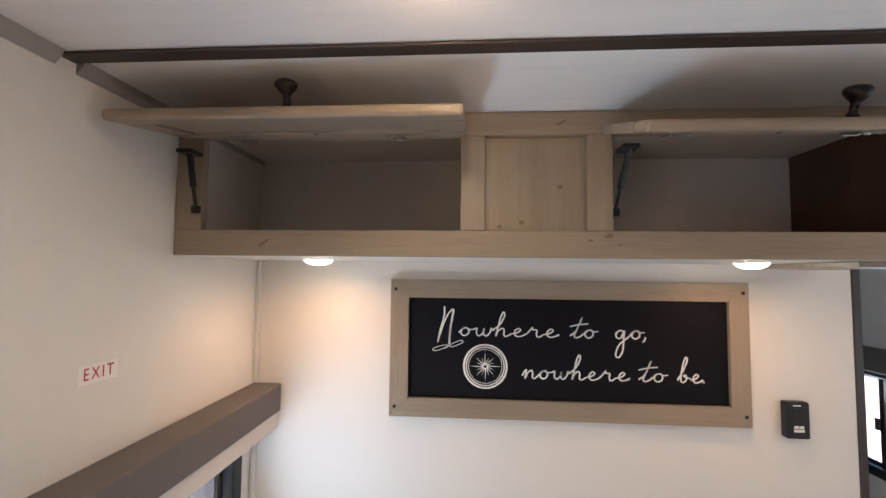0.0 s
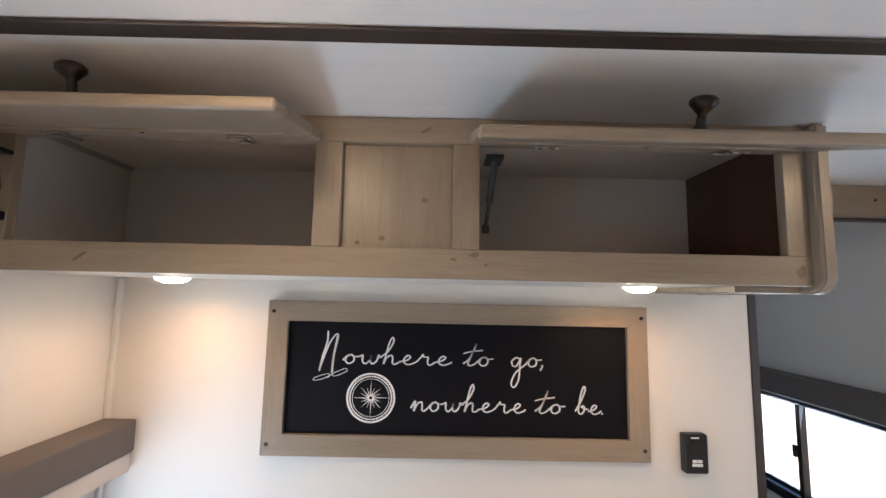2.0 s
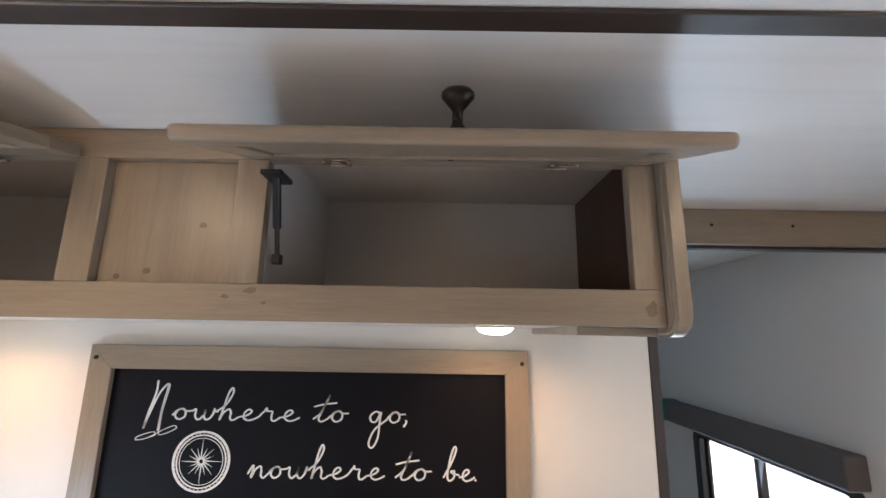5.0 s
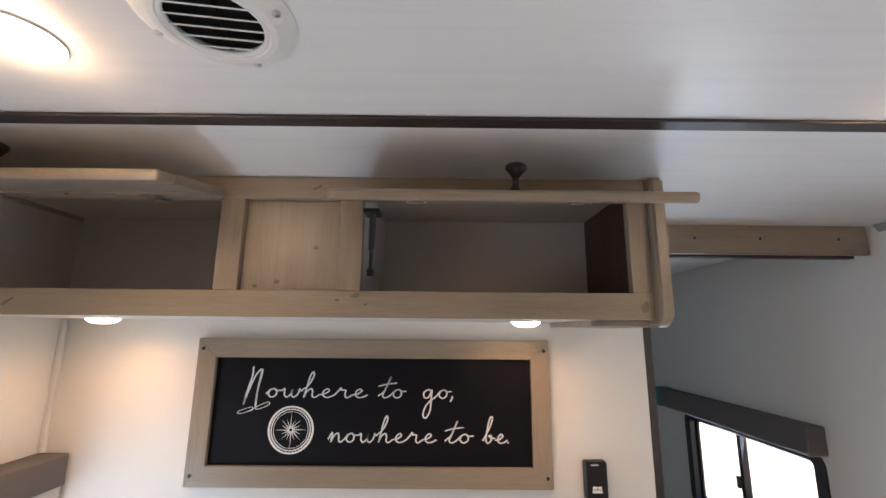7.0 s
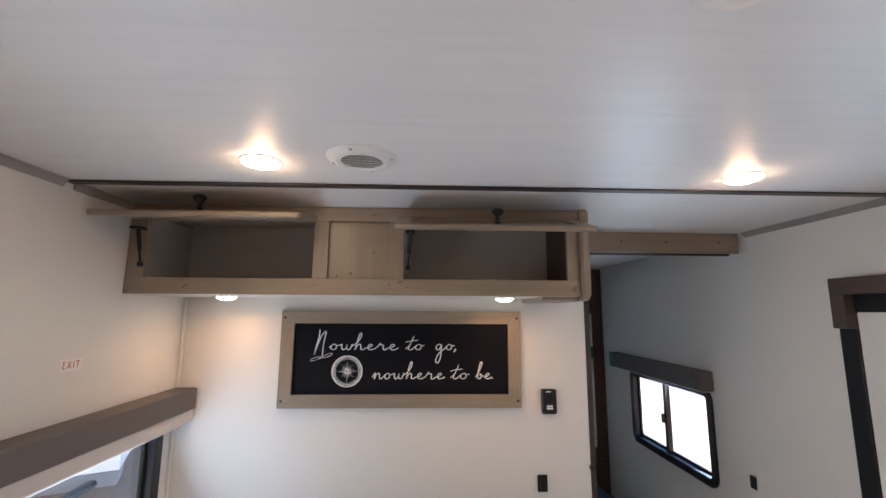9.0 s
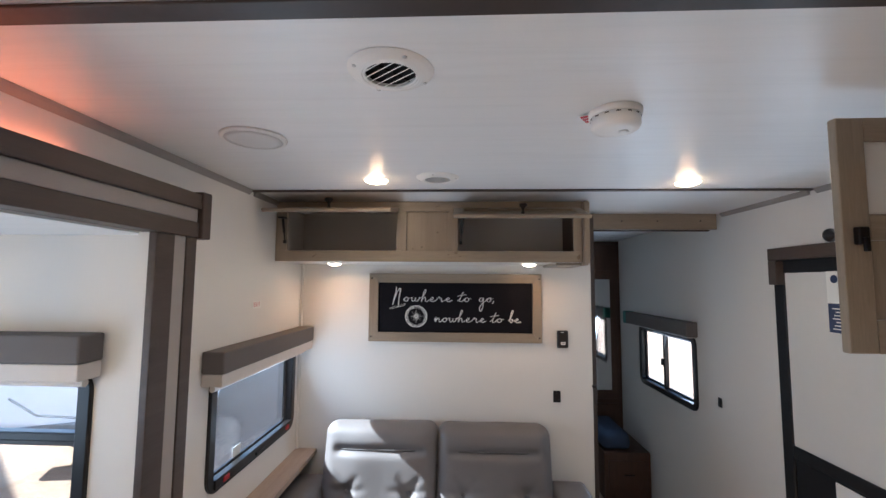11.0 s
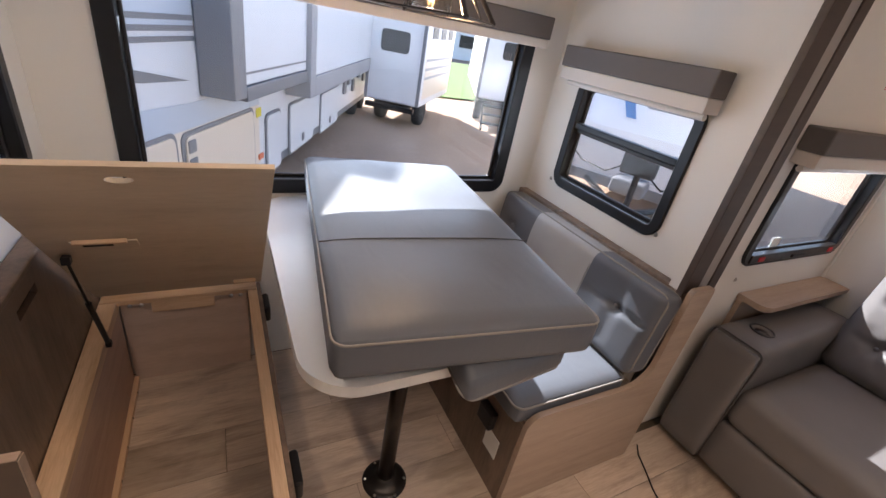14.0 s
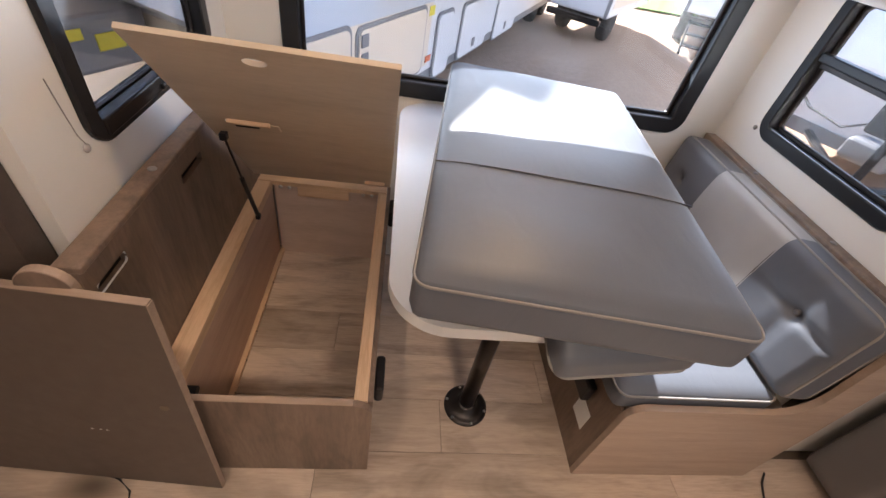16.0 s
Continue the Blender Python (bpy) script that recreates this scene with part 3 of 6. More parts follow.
for x, z in ((-0.757, 0.940), (-0.148, 0.948)):
    wall_button(pose(x, SLIDE_Y1 - 0.0005, z, 90, 0, 0), "caps round the side window")
wall_button(pose(-0.137, SLIDE_Y0 + 0.0005, 0.948, -90, 0, 0), "caps round the left window")
wall_button(pose(0.0005, -0.815, 0.80, 0, 90, 0), "caps by the sofa window")
cord = thing("blind_cord", "thin pale blind cord on the wall", "cord", (-0.137, SLIDE_Y0 + 0.004, 0.95))
part("string", tube(bmesh.new(), [(0, 0, 0.005), (0.012, 0, 0.03), (0.020, 0.0, 0.08), (0.028, 0, 0.14)], 0.0012, 6), M_PIPE, cord)

# ---- valances over the windows ----


def valance(name, m, w, top, drop, depth, label, under=0.045):
    """A padded valance box against the wall, its back on m's xy plane, top at y = top."""
    ob = thing(name, label, "valance", group="window valances")
    ob.matrix_world = m
    part("cover", bx(-w / 2, w / 2, top - drop, top, 0.0005, depth, 0.006, 3), M_VAL, ob, "grey-brown fabric cover")
    part("under_panel", bx(-w / 2 + 0.004, w / 2 - 0.004, top - drop - under, top - drop - 0.0005, 0.0005, depth - 0.006, 0.003), M_VALL, ob, "pale lower panel")
    if under > 0.036:
        part("rolled_shade", rod(bmesh.new(), (-w / 2 + 0.02, top - drop - under - 0.012, depth * 0.4), (w / 2 - 0.02, top - drop - under - 0.012, depth * 0.4), 0.011), M_VALL, ob)
    return ob


valance("valance", pose(0, -0.463, 0, 90, 0, 90), 0.912, 1.406, 0.080, 0.085, "padded grey-brown valance over the sofa window")
valance("valance", pose(-0.463, SLIDE_Y1, 0, 90, 0, 0), 0.690, 1.508, 0.080, 0.085, "padded grey-brown valance over the slide side window", 0.048)
valance("valance", pose(SLIDE_X, -2.14, 0, 90, 0, 90), 1.57, 1.592, 0.082, 0.090, "long grey-brown valance over the picture window", 0.034)
valance("valance", pose(WIDE, 0.80, 0, 90, 0, -90), 1.02, 1.425, 0.095, 0.07, "grey-brown valance over the bedroom window", 0.004)
# Added block; its colour stands in for a teal glow on the valance end.
teal_glow_block = part("end_cap", bx(-0.513, -0.455, 1.327, 1.428, 0.0005, 0.0725, 0.004), M_TEAL, [o for o in bpy.data.objects if o.name.startswith("valance") and o.parent is None][-1], "added end block coloured with the teal glow")


# ---- overhead cabinet above the sofa ----
CF = -0.365
cab = thing("overhead_cabinet", "weathered oak overhead cabinet with two lift-up doors open", "cabinet", (0, 0, 1.762))


def cpart(name, x0, x1, y0, y1, z0, z1, mt, bevel=0.0015, label=""):
    ob = part(name, bx(x0, x1, y0, y1, z0 - 1.762, z1 - 1.762, bevel), mt, cab, label)
    return ob


XL = [0.002, 0.060, 0.610, 0.660, 0.864, 0.914, 1.475, 1.518]
cpart("bottom_rail", XL[0], XL[7], CF, CF + 0.02, 1.762, 1.816, M_CAB)
cpart("top_rail", XL[0], XL[7], CF, CF + 0.02, 2.012, TOP - 0.001, M_CAB)
for a, b in ((0, 1), (2, 3), (4, 5), (6, 7)):
    cpart("stile", XL[a], XL[b], CF + 0.0004, CF + 0.02, 1.8162, 2.0118, M_CABV)
cpart("centre_panel", XL[3] + 0.0005, XL[4] - 0.0005, CF + 0.0165, CF + 0.0195, 1.8165, 2.0115, M_CABV, 0, "recessed knotty panel")
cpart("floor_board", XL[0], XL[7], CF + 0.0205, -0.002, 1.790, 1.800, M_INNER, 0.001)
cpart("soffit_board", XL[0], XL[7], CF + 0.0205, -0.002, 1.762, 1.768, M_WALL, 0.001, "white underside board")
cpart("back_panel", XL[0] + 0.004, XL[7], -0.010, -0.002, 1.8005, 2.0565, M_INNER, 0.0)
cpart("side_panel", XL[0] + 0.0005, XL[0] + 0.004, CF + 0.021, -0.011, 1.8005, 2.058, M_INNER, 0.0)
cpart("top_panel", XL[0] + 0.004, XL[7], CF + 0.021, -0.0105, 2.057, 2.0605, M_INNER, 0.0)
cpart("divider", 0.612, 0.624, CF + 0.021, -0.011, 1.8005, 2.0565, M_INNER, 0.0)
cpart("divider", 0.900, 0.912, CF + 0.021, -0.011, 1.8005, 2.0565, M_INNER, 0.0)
cpart("end_lining", 1.506, 1.512, CF + 0.021, -0.011, 1.8005, 2.0565, M_DARKWOOD, 0.0, "dark walnut lining panel")
cpart("end_filler", 1.5125, XL[7], CF + 0.021, -0.011, 1.8005, 2.058, M_CABV, 0.0)
# rounded end cap board
bmc = bmesh.new()
cap = [(-0.002, -0.014), (-0.002, TOP - 1.763), (CF - 0.020, TOP - 1.763)]
for k in range(9):
    a = radians(180 + 90 * k / 8)
    cap.append((CF + 0.015 + 0.035 * math.cos(a), 0.021 + 0.035 * math.sin(a)))
slab(bmc, cap, Matrix(((0, 0, 1, 1.5185), (1, 0, 0, 0), (0, 1, 0, 0), (0, 0, 0, 1))), 0.030)
bmesh.ops.bevel(bmc, geom=[e for e in bmc.edges if len(e.link_faces) == 2 and e.calc_face_angle() > 1.2], offset=0.006, segments=3, affect="EDGES")
part("end_cap", bmc, M_CABV, cab, "rounded end board", smooth=False)
cpart("end_cap_return", 1.395, 1.517, CF + 0.03, -0.004, 1.749, 1.7615, M_CAB)
# knots in the face frame
for kx, kz, w, h, tilt in ((0.198, 1.788, 0.016, 0.006, 35), (0.812, 2.036, 0.013, 0.005, 30), (1.497, 1.788, 0.010, 0.016, -25), (0.905, 1.806, 0.012, 0.006, 10), (0.868, 1.797, 0.007, 0.005, 0), (0.926, 1.788, 0.005, 0.003, 0)):
    bk = bmesh.new()
    mk = pose(kx, CF - 0.0003, kz - 1.762, 90, 0, 0) @ pose(0, 0, 0, 0, 0, tilt)
    slab(bk, [(w * math.cos(t) * (0.85 + 0.2 * math.sin(3 * t + kx * 40)), 0.75 * h * math.sin(t) * (0.85 + 0.25 * math.cos(2 * t + kx * 31))) for t in (2 * math.pi * k / 18 for k in range(18))], mk, 0.0003)
    part("knot", bk, M_KNOT, cab)
for kx, kz, w in ((0.813, 1.908, 0.006), (0.690, 1.826, 0.005), (0.735, 1.835, 0.006)):
    bk = bmesh.new()
    slab(bk, [(w * math.cos(t), 0.8 * w * math.sin(t)) for t in (2 * math.pi * k / 12 for k in range(12))], pose(kx, CF + 0.0164, kz - 1.762, 90, 0, 0), 0.0004)
    part("knot", bk, M_KNOT, cab)


def lift_door(x0, x1, knob_x, tilt):
    """A shaker door hinged on the top rail, standing open to the front."""
    hz = 2.010 - 1.762
    m = Matrix.Translation((0, CF - 0.004, hz)) @ pose(0, 0, 0, tilt, 0, 0)
    L = 0.214

    def put(name, bm, mt, parent, label="", smooth=False):
        bm.transform(m)
        return part(name, bm, mt, parent, label, smooth)

    door = put("door", bx(x0, x1, -L, -L + 0.052, 0.0, 0.019, 0.007, 4), M_CAB, cab, "open shaker door")
    put("door_rail", bx(x0, x1, -0.05, 0.0, 0.0, 0.019, 0.003), M_CAB, door)
    put("door_stile", bx(x0 + 0.0003, x0 + 0.050, -L + 0.0522, -0.0502, 0.0005, 0.0187, 0.002), M_CABD, door)
    put("door_stile", bx(x1 - 0.050, x1 - 0.0003, -L + 0.0522, -0.0502, 0.0005, 0.0187, 0.002), M_CABD, door)
    put("door_panel", bx(x0 + 0.0502, x1 - 0.0502, -L + 0.0522, -0.0502, 0.005, 0.011), M_CABD, door)
    kb = lathe(bmesh.new(), [(0.009, 0.0), (0.009, 0.003), (0.006, 0.007), (0.0058, 0.020), (0.012, 0.027), (0.0182, 0.034), (0.0182, 0.040), (0.013, 0.045), (0.005, 0.0465)], (knob_x, -L + 0.026, 0.0192), seg=24)
    put("knob", kb, M_BRONZE, door, "oil-rubbed bronze knob", True)
    for hx in (x0 + 0.135, x1 - 0.135):
        put("hinge", box(box(bx(hx - 0.020, hx + 0.020, -0.040, -0.022, -0.003, -0.0005, 0.001), hx - 0.007, hx + 0.007, -0.030, 0.014, -0.007, -0.003, 0.002), hx - 0.018, hx + 0.014, 0.004, 0.012, -0.009, -0.004, 0.002), M_NICKEL, door, "nickel hinge")
        for sx in (-0.018, 0.018):
            put("screw", rod(bmesh.new(), (hx + sx, -0.033, -0.006), (hx + sx, -0.033, -0.004), 0.003, seg=8), M_STEEL, door)
    put("bumper", rod(bmesh.new(), ((x0 + x1) / 2, -0.045, -0.0016), ((x0 + x1) / 2, -0.045, 0.0), 0.004, seg=10), M_BLACK, door)
    return door


lift_door(0.026, 0.620, 0.330, 10.0)
lift_door(0.893, 1.502, 1.203, 18.0)


def lift_stay(x_top, x_low, reach, back):
    """A black gas stay from the door down to the inside of the stile."""
    top, low = Vector((x_top, CF - reach, 1.978 - 1.762)), Vector((x_low, CF + back, 1.858 - 1.762))
    mid = top.lerp(low, 0.62)
    st = part("stay", rod(bmesh.new(), top, mid, 0.0065), M_BLACK, cab, "black lift stay")
    part("piston", rod(bmesh.new(), mid, low, 0.0038, seg=12), M_BLACKM, st)
    part("end_fitting", bx(low.x - 0.007, low.x + 0.007, low.y - 0.007, low.y + 0.007, low.z - 0.008, low.z + 0.008, 0.002), M_BLACK, st)
    part("door_bracket", bx(top.x - 0.018, top.x + 0.014, top.y - 0.018, top.y + 0.03, top.z - 0.006, top.z + 0.002, 0.002), M_BLACK, st)


lift_stay(0.044, 0.054, 0.022, -0.009)
lift_stay(0.938, 0.928, 0.025, 0.030)


# ---- lamps ----
def puck(name, m, r, lens, label, category, group, tall=0.008):
    ob = thing(name, label, category, group=group)
    ob.matrix_world = m
    part("bezel", lathe(bmesh.new(), [(r, 0.0), (r, 0.0015), (r * 0.985, 0.0025), (r * 0.975, 0.0026)], (0, 0, 0), seg=32), M_WHITEP, ob, "white plastic bezel", True)
    part("lens", lathe(bmesh.new(), [(r * 0.972, 0.0028), (r * 0.82, tall + 0.002), (r * 0.5, tall + 0.007), (r * 0.1, tall + 0.008)], (0, 0, 0), seg=32), lens, ob, "glowing frosted lens", True)
    return ob


# Fixtures for the two added, unseen lamps are built here as well.
for x, y in CEIL_LAMPS:
    puck("ceiling_light", pose(x, y, TOP - 0.0005, 180, 0, 0), 0.046, M_LAMP, "small round lit ceiling light", "ceiling light", "ceiling lights", 0.006)
for x, y in PUCKS:
    puck("puck_light", pose(x, y, 1.7615, 180, 0, 0), 0.036, M_PUCK, "lit puck light under the overhead cabinet", "puck light", "lights under the cabinet", 0.007)


def air_vent(x, y, turn):
    """A round ceiling outlet with slanted louvres in a rotating collar."""
    ob = thing("ceiling_vent", "round white plastic air vent with slanted louvres", "vent", group="ceiling vents")
    ob.matrix_world = pose(x, y, TOP - 0.0005, 180, 0, turn)
    part("flange", lathe(bmesh.new(), [(0.052, 0.010), (0.055, 0.012), (0.062, 0.011), (0.074, 0.006), (0.082, 0.001), (0.082, 0.0), (0.052, 0.0), (0.052, 0.010)], (0, 0, 0), seg=40, caps=False), M_WHITEP, ob, smooth=False)
    # The duct is not modelled; a black disc paints its shaded depth.
    part("throat", lathe(bmesh.new(), [(0.051, 0.0004), (0.051, 0.001)], (0, 0, 0), seg=32), M_BLACK, ob, "flat black disc for the duct's shade")
    part("collar", tube(bmesh.new(), [(0.051 * math.cos(a), 0.051 * math.sin(a), 0.008) for a in (2 * math.pi * k / 36 for k in range(36))], 0.0035, 8, True), M_WHITEP, ob, smooth=True)
    for k in range(6):
        yy = -0.040 + 0.016 * k
        half = math.sqrt(0.049 ** 2 - yy ** 2)
        b = bx(-half, half, -0.0065, 0.0065, -0.0008, 0.0008, 0.0004)
        b.transform(pose(0, yy, 0.007, 38, 0, 0))
        part("louvre", b, M_WHITEP, ob)
    part("spindle", bx(-0.003, 0.003, -0.048, 0.048, 0.002, 0.004), M_BLACKM, ob)
    for a in (20, 110, 200, 290):
        part("screw", lathe(bmesh.new(), [(0.004, 0), (0.004, 0.002), (0.002, 0.003)], (0.071 * math.cos(radians(a)), 0.071 * math.sin(radians(a)), 0.007), seg=10), M_STEEL, ob, smooth=True)
    return ob


air_vent(0.840, -0.834, 8)
air_vent(0.797, -1.645, -40)

spk = thing("ceiling_speaker", "flat round white speaker cover on the ceiling", "speaker", (0.351, -1.288, TOP - 0.0005))
part("rim", lathe(bmesh.new(), [(0.088, 0), (0.088, -0.004), (0.083, -0.008), (0.078, -0.008)], (0, 0, 0), seg=44), M_WHITEP, spk, smooth=True)
part("grille", lathe(bmesh.new(), [(0.077, -0.0082), (0.06, -0.010), (0.01, -0.0105)], (0, 0, 0), seg=44), M_TABLE, spk, "finely pierced grille", True)

smo = thing("smoke_detector", "round white smoke detector with a red warning tag", "smoke detector", (1.290, -1.440, TOP - 0.0005))
smo.scale = (0.9, 0.9, 1.0)
part("base", lathe(bmesh.new(), [(0.066, 0), (0.066, -0.012), (0.063, -0.014)], (0, 0, 0), seg=40), M_WHITEP, smo, smooth=True)
part("cover", lathe(bmesh.new(), [(0.061, -0.0142), (0.061, -0.036), (0.057, -0.043), (0.040, -0.046), (0.01, -0.047)], (0, 0, 0), seg=40), M_WHITEP, smo, smooth=True)
for k in range(14):
    a = 2 * math.pi * k / 14
    part("slot", bx(0.0595, 0.0618, -0.005, 0.005, -0.0195, -0.0170), M_BLACK, smo).rotation_euler = (0, 0, a)
part("button", lathe(bmesh.new(), [(0.012, -0.047), (0.012, -0.049), (0.009, -0.050)], (0.02, 0.0, 0), seg=18), M_WHITEP, smo, smooth=True)
tag = bx(-0.030, 0.030, -0.012, 0.012, -0.001, 0.0, 0.0)
tag.transform(pose(-0.062, 0.035, -0.004, 0, 0, 55))
part("tag", tag, M_PAINT, smo, "white tag")
for k in range(3):
    tb = bx(-0.026 + 0.018 * k, -0.013 + 0.018 * k, -0.010, 0.010, -0.0016, -0.001)
    tb.transform(pose(-0.062, 0.035, -0.004, 0, 0, 55))
    part("print", tb, M_RED, smo, "red warning print")
# ---- sign above the sofa ----
SX0, SX1, SZ0, SZ1 = 0.404, 1.383, 1.326, 1.711
sign = thing("wall_sign", "framed black sign with white script and a compass rose", "sign", ((SX0 + SX1) / 2, 0, (SZ0 + SZ1) / 2))
hw, hh = (SX1 - SX0) / 2, (SZ1 - SZ0) / 2
BW = 0.052
MS = pose(0, -0.0012, 0, 90, 0, 0)


def frame_bar(pts, mt):
    b = slab(bmesh.new(), pts, MS, 0.020)
    bmesh.ops.bevel(b, geom=[e for e in b.edges if e.calc_face_angle(0) > 0.7], offset=0.0009, segments=2, affect="EDGES")
    return part("frame_bar", b, mt, sign, "weathered oak frame bar")


i_w, i_h, g = hw - BW, hh - BW, 0.0001
frame_bar([(-hw + g, hh), (-i_w, i_h), (i_w, i_h), (hw - g, hh)], M_CAB)
frame_bar([(-hw + g, -hh), (hw - g, -hh), (i_w, -i_h), (-i_w, -i_h)], M_CAB)
frame_bar([(-hw, hh - g), (-hw, -hh + g), (-i_w, -i_h + g), (-i_w, i_h - g)], M_CABV)
frame_bar([(hw, hh - g), (i_w, i_h - g), (i_w, -i_h + g), (hw, -hh + g)], M_CABV)
part("board", bx(-i_w - 0.004, i_w + 0.004, -0.0095, -0.0015, -i_h - 0.004, i_h + 0.004), M_BOARD, sign, "matt black board")
for sx in (-1, 1):
    for sz in (-1, 1):
        part("screw", rod(bmesh.new(), (sx * (hw - 0.015), -0.0235, sz * (hh - 0.028)), (sx * (hw - 0.015), -0.021, sz * (hh - 0.028)), 0.0048, seg=12), M_BLACKM, sign)

# script letters in units of the x-height: strokes and advance
LET_o = ([[(0, .35), (.35, .85), (.75, 1), (.35, .8), (.25, .3), (.6, 0), (1, .25), (1, .75), (.75, 1), (1.0, .78), (1.55, .8)]], 1.55)
LET_w = ([[(0, .8), (.25, .95), (.3, .3), (.6, 0), (.95, .4), (1.02, .95), (1.0, .3), (1.3, 0), (1.65, .4), (1.75, 1), (1.8, .78), (2.1, .75)]], 2.0)
LET_h = ([[(-.1, .75), (.55, 1.4), (.95, 2.5), (.8, 3.0), (.58, 2.4), (.42, 1.0), (.3, 0), (.5, .65), (.9, 1), (1.1, .65), (1.12, .15), (1.4, 0), (1.8, .3)]], 1.8)
LET_e = ([[(0, .3), (.6, .45), (.95, .8), (.7, 1), (.4, .7), (.4, .25), (.75, 0), (1.2, .1), (1.6, .35)]], 1.6)
LET_r = ([[(0, .35), (.4, .95), (.5, 1.15), (.6, .88), (1.0, .85), (1.0, .4), (1.1, .05), (1.35, 0), (1.7, .3)]], 1.7)
LET_t = ([[(0, .2), (.6, .9), (1.05, 2.5), (.65, 1.0), (.45, .25), (.7, 0), (1.1, .2), (1.35, .5)], [(-.1, 1.35), (.7, 1.6), (1.75, 1.75)]], 1.3)
LET_n = ([[(0, .3), (.25, .9), (.4, 1), (.35, 0), (.6, .7), (1, 1), (1.15, .6), (1.2, .15), (1.45, 0), (1.8, .35)]], 1.8)
LET_g = ([[(1.0, .85), (.6, 1), (.2, .6), (.35, .1), (.75, .1), (1.05, .95), (1.05, .2), (1.1, -1.4), (.75, -2.3), (.4, -1.9), (.7, -.7), (1.7, .35)]], 1.65)
LET_b = ([[(0, .25), (.6, 1.5), (.95, 2.7), (.75, 3.0), (.5, 2.2), (.38, .5), (.65, 0), (1.05, .3), (1.0, .85), (.7, .8), (1.0, .62), (1.6, .5)]], 1.55)
FLOURISH = [(1.15, -1.1), (1.3, -1.45), (1.9, -1.25), (2.5, -.85), (2.3, -.6), (1.5, -1.0), (.4, -1.75), (-.4, -1.95), (-.45, -1.7), (.1, -1.4), (.8, -1.2), (.95, -1.45), (.7, -1.65)]
LET_N = ([[(.15, 3.6), (.22, 2.4), (.0, .6), (-.1, -.9)], [(-.1, -.9), (.05, .2), (.45, 2.2), (.85, 3.1), (1.1, 3.25), (1.15, 2.7), (1.05, .8), (1.15, -1.1)], FLOURISH, [(1.1, 3.1), (1.02, .8), (1.1, -1.1)]], 1.95)
LET_comma = ([[(0, .2), (.15, .1), (-.05, -.4)]], 0.5)
LET_dot = ([[(.0, .05), (.12, .1), (.1, .0)]], 0.4)


def smooth_line(pts, steps=7):
    P = [Vector((x, y, 0)) for x, y in pts]
    P = [P[0] * 2 - P[1]] + P + [P[-1] * 2 - P[-2]]
    out = []
    for k in range(1, len(P) - 2):
        a, b, c, d = P[k - 1:k + 3]
        for s in range(steps):
            t = s / steps
            out.append(0.5 * ((2 * b) + (c - a) * t + (2 * a - 5 * b + 4 * c - d) * t * t + (3 * b - a - 3 * c + d) * t ** 3))
    return out + [P[-2]]


def ribbon(bm, line, width, m, thick=0.0008):
    prev = None
    n = len(line)
    for k, p in enumerate(line):
        d = (line[min(k + 1, n - 1)] - line[max(k - 1, 0)])
        d = d.normalized() if d.length > 1e-9 else Vector((1, 0, 0))
        side = Vector((-d.y, d.x, 0)) * width * (0.42 + 0.16 * abs(d.y))
        row = [bm.verts.new(m @ (p + side)), bm.verts.new(m @ (p - side)), bm.verts.new(m @ (p + side + Vector((0, 0, thick)))), bm.verts.new(m @ (p - side + Vector((0, 0, thick))))]
        if prev:
            bm.faces.new((prev[2], prev[3], row[3], row[2]))
            bm.faces.new((prev[0], prev[2], row[2], row[0]))
            bm.faces.new((prev[3], prev[1], row[1], row[3]))
        prev = row


def script_word(letters, x, z, xh, name, wide=1.0):
    bm = bmesh.new()
    m = MS @ Matrix.Translation((x, z, 0.0086))
    cx = 0.0
    for strokes, adv in letters:
        for st in strokes:
            line = [Vector((((p.x + cx) * wide + 0.12 * p.y) * xh, p.y * xh, 0)) for p in smooth_line(st)]
            ribbon(bm, line, 0.0018 if st is FLOURISH else 0.0037, m)
        cx += adv
    return part(name, bm, M_PAINT, sign, "white painted script")


XH, SCX, SCZ = 0.0225, (SX0 + SX1) / 2, (SZ0 + SZ1) / 2
for word, wx, wz, wide in (
    ([LET_N, LET_o, LET_w, LET_h, LET_e, LET_r, LET_e], 0.544, 1.553, 1.22),
    ([LET_t, LET_o], 0.908, 1.553, 1.20),
    ([LET_g, LET_o, LET_comma], 1.028, 1.553, 1.14),
    ([LET_n, LET_o, LET_w, LET_h, LET_e, LET_r, LET_e], 0.776, 1.438, 1.085),
    ([LET_t, LET_o], 1.093, 1.438, 1.20),
    ([LET_b, LET_e, LET_dot], 1.196, 1.438, 0.95),
):
    script_word(word, wx - SCX, wz - SCZ, XH, "lettering", wide)

# compass rose
bc = bmesh.new()
CM = MS @ Matrix.Translation((0.674 - SCX, 1.468 - SCZ, 0.0086))


def hoop(r, w):
    ribbon(bc, [Vector((r * math.cos(a), r * math.sin(a), 0)) for a in (2 * math.pi * k / 56 for k in range(57))], w, CM)


hoop(0.0600, 0.0046)
hoop(0.0530, 0.0028)
hoop(0.0470, 0.0012)
for k in range(40):
    a = 2 * math.pi * k / 40
    ribbon(bc, [Vector((r * math.cos(a), r * math.sin(a), 0)) for r in (0.0535, 0.0590)], 0.0011, CM)
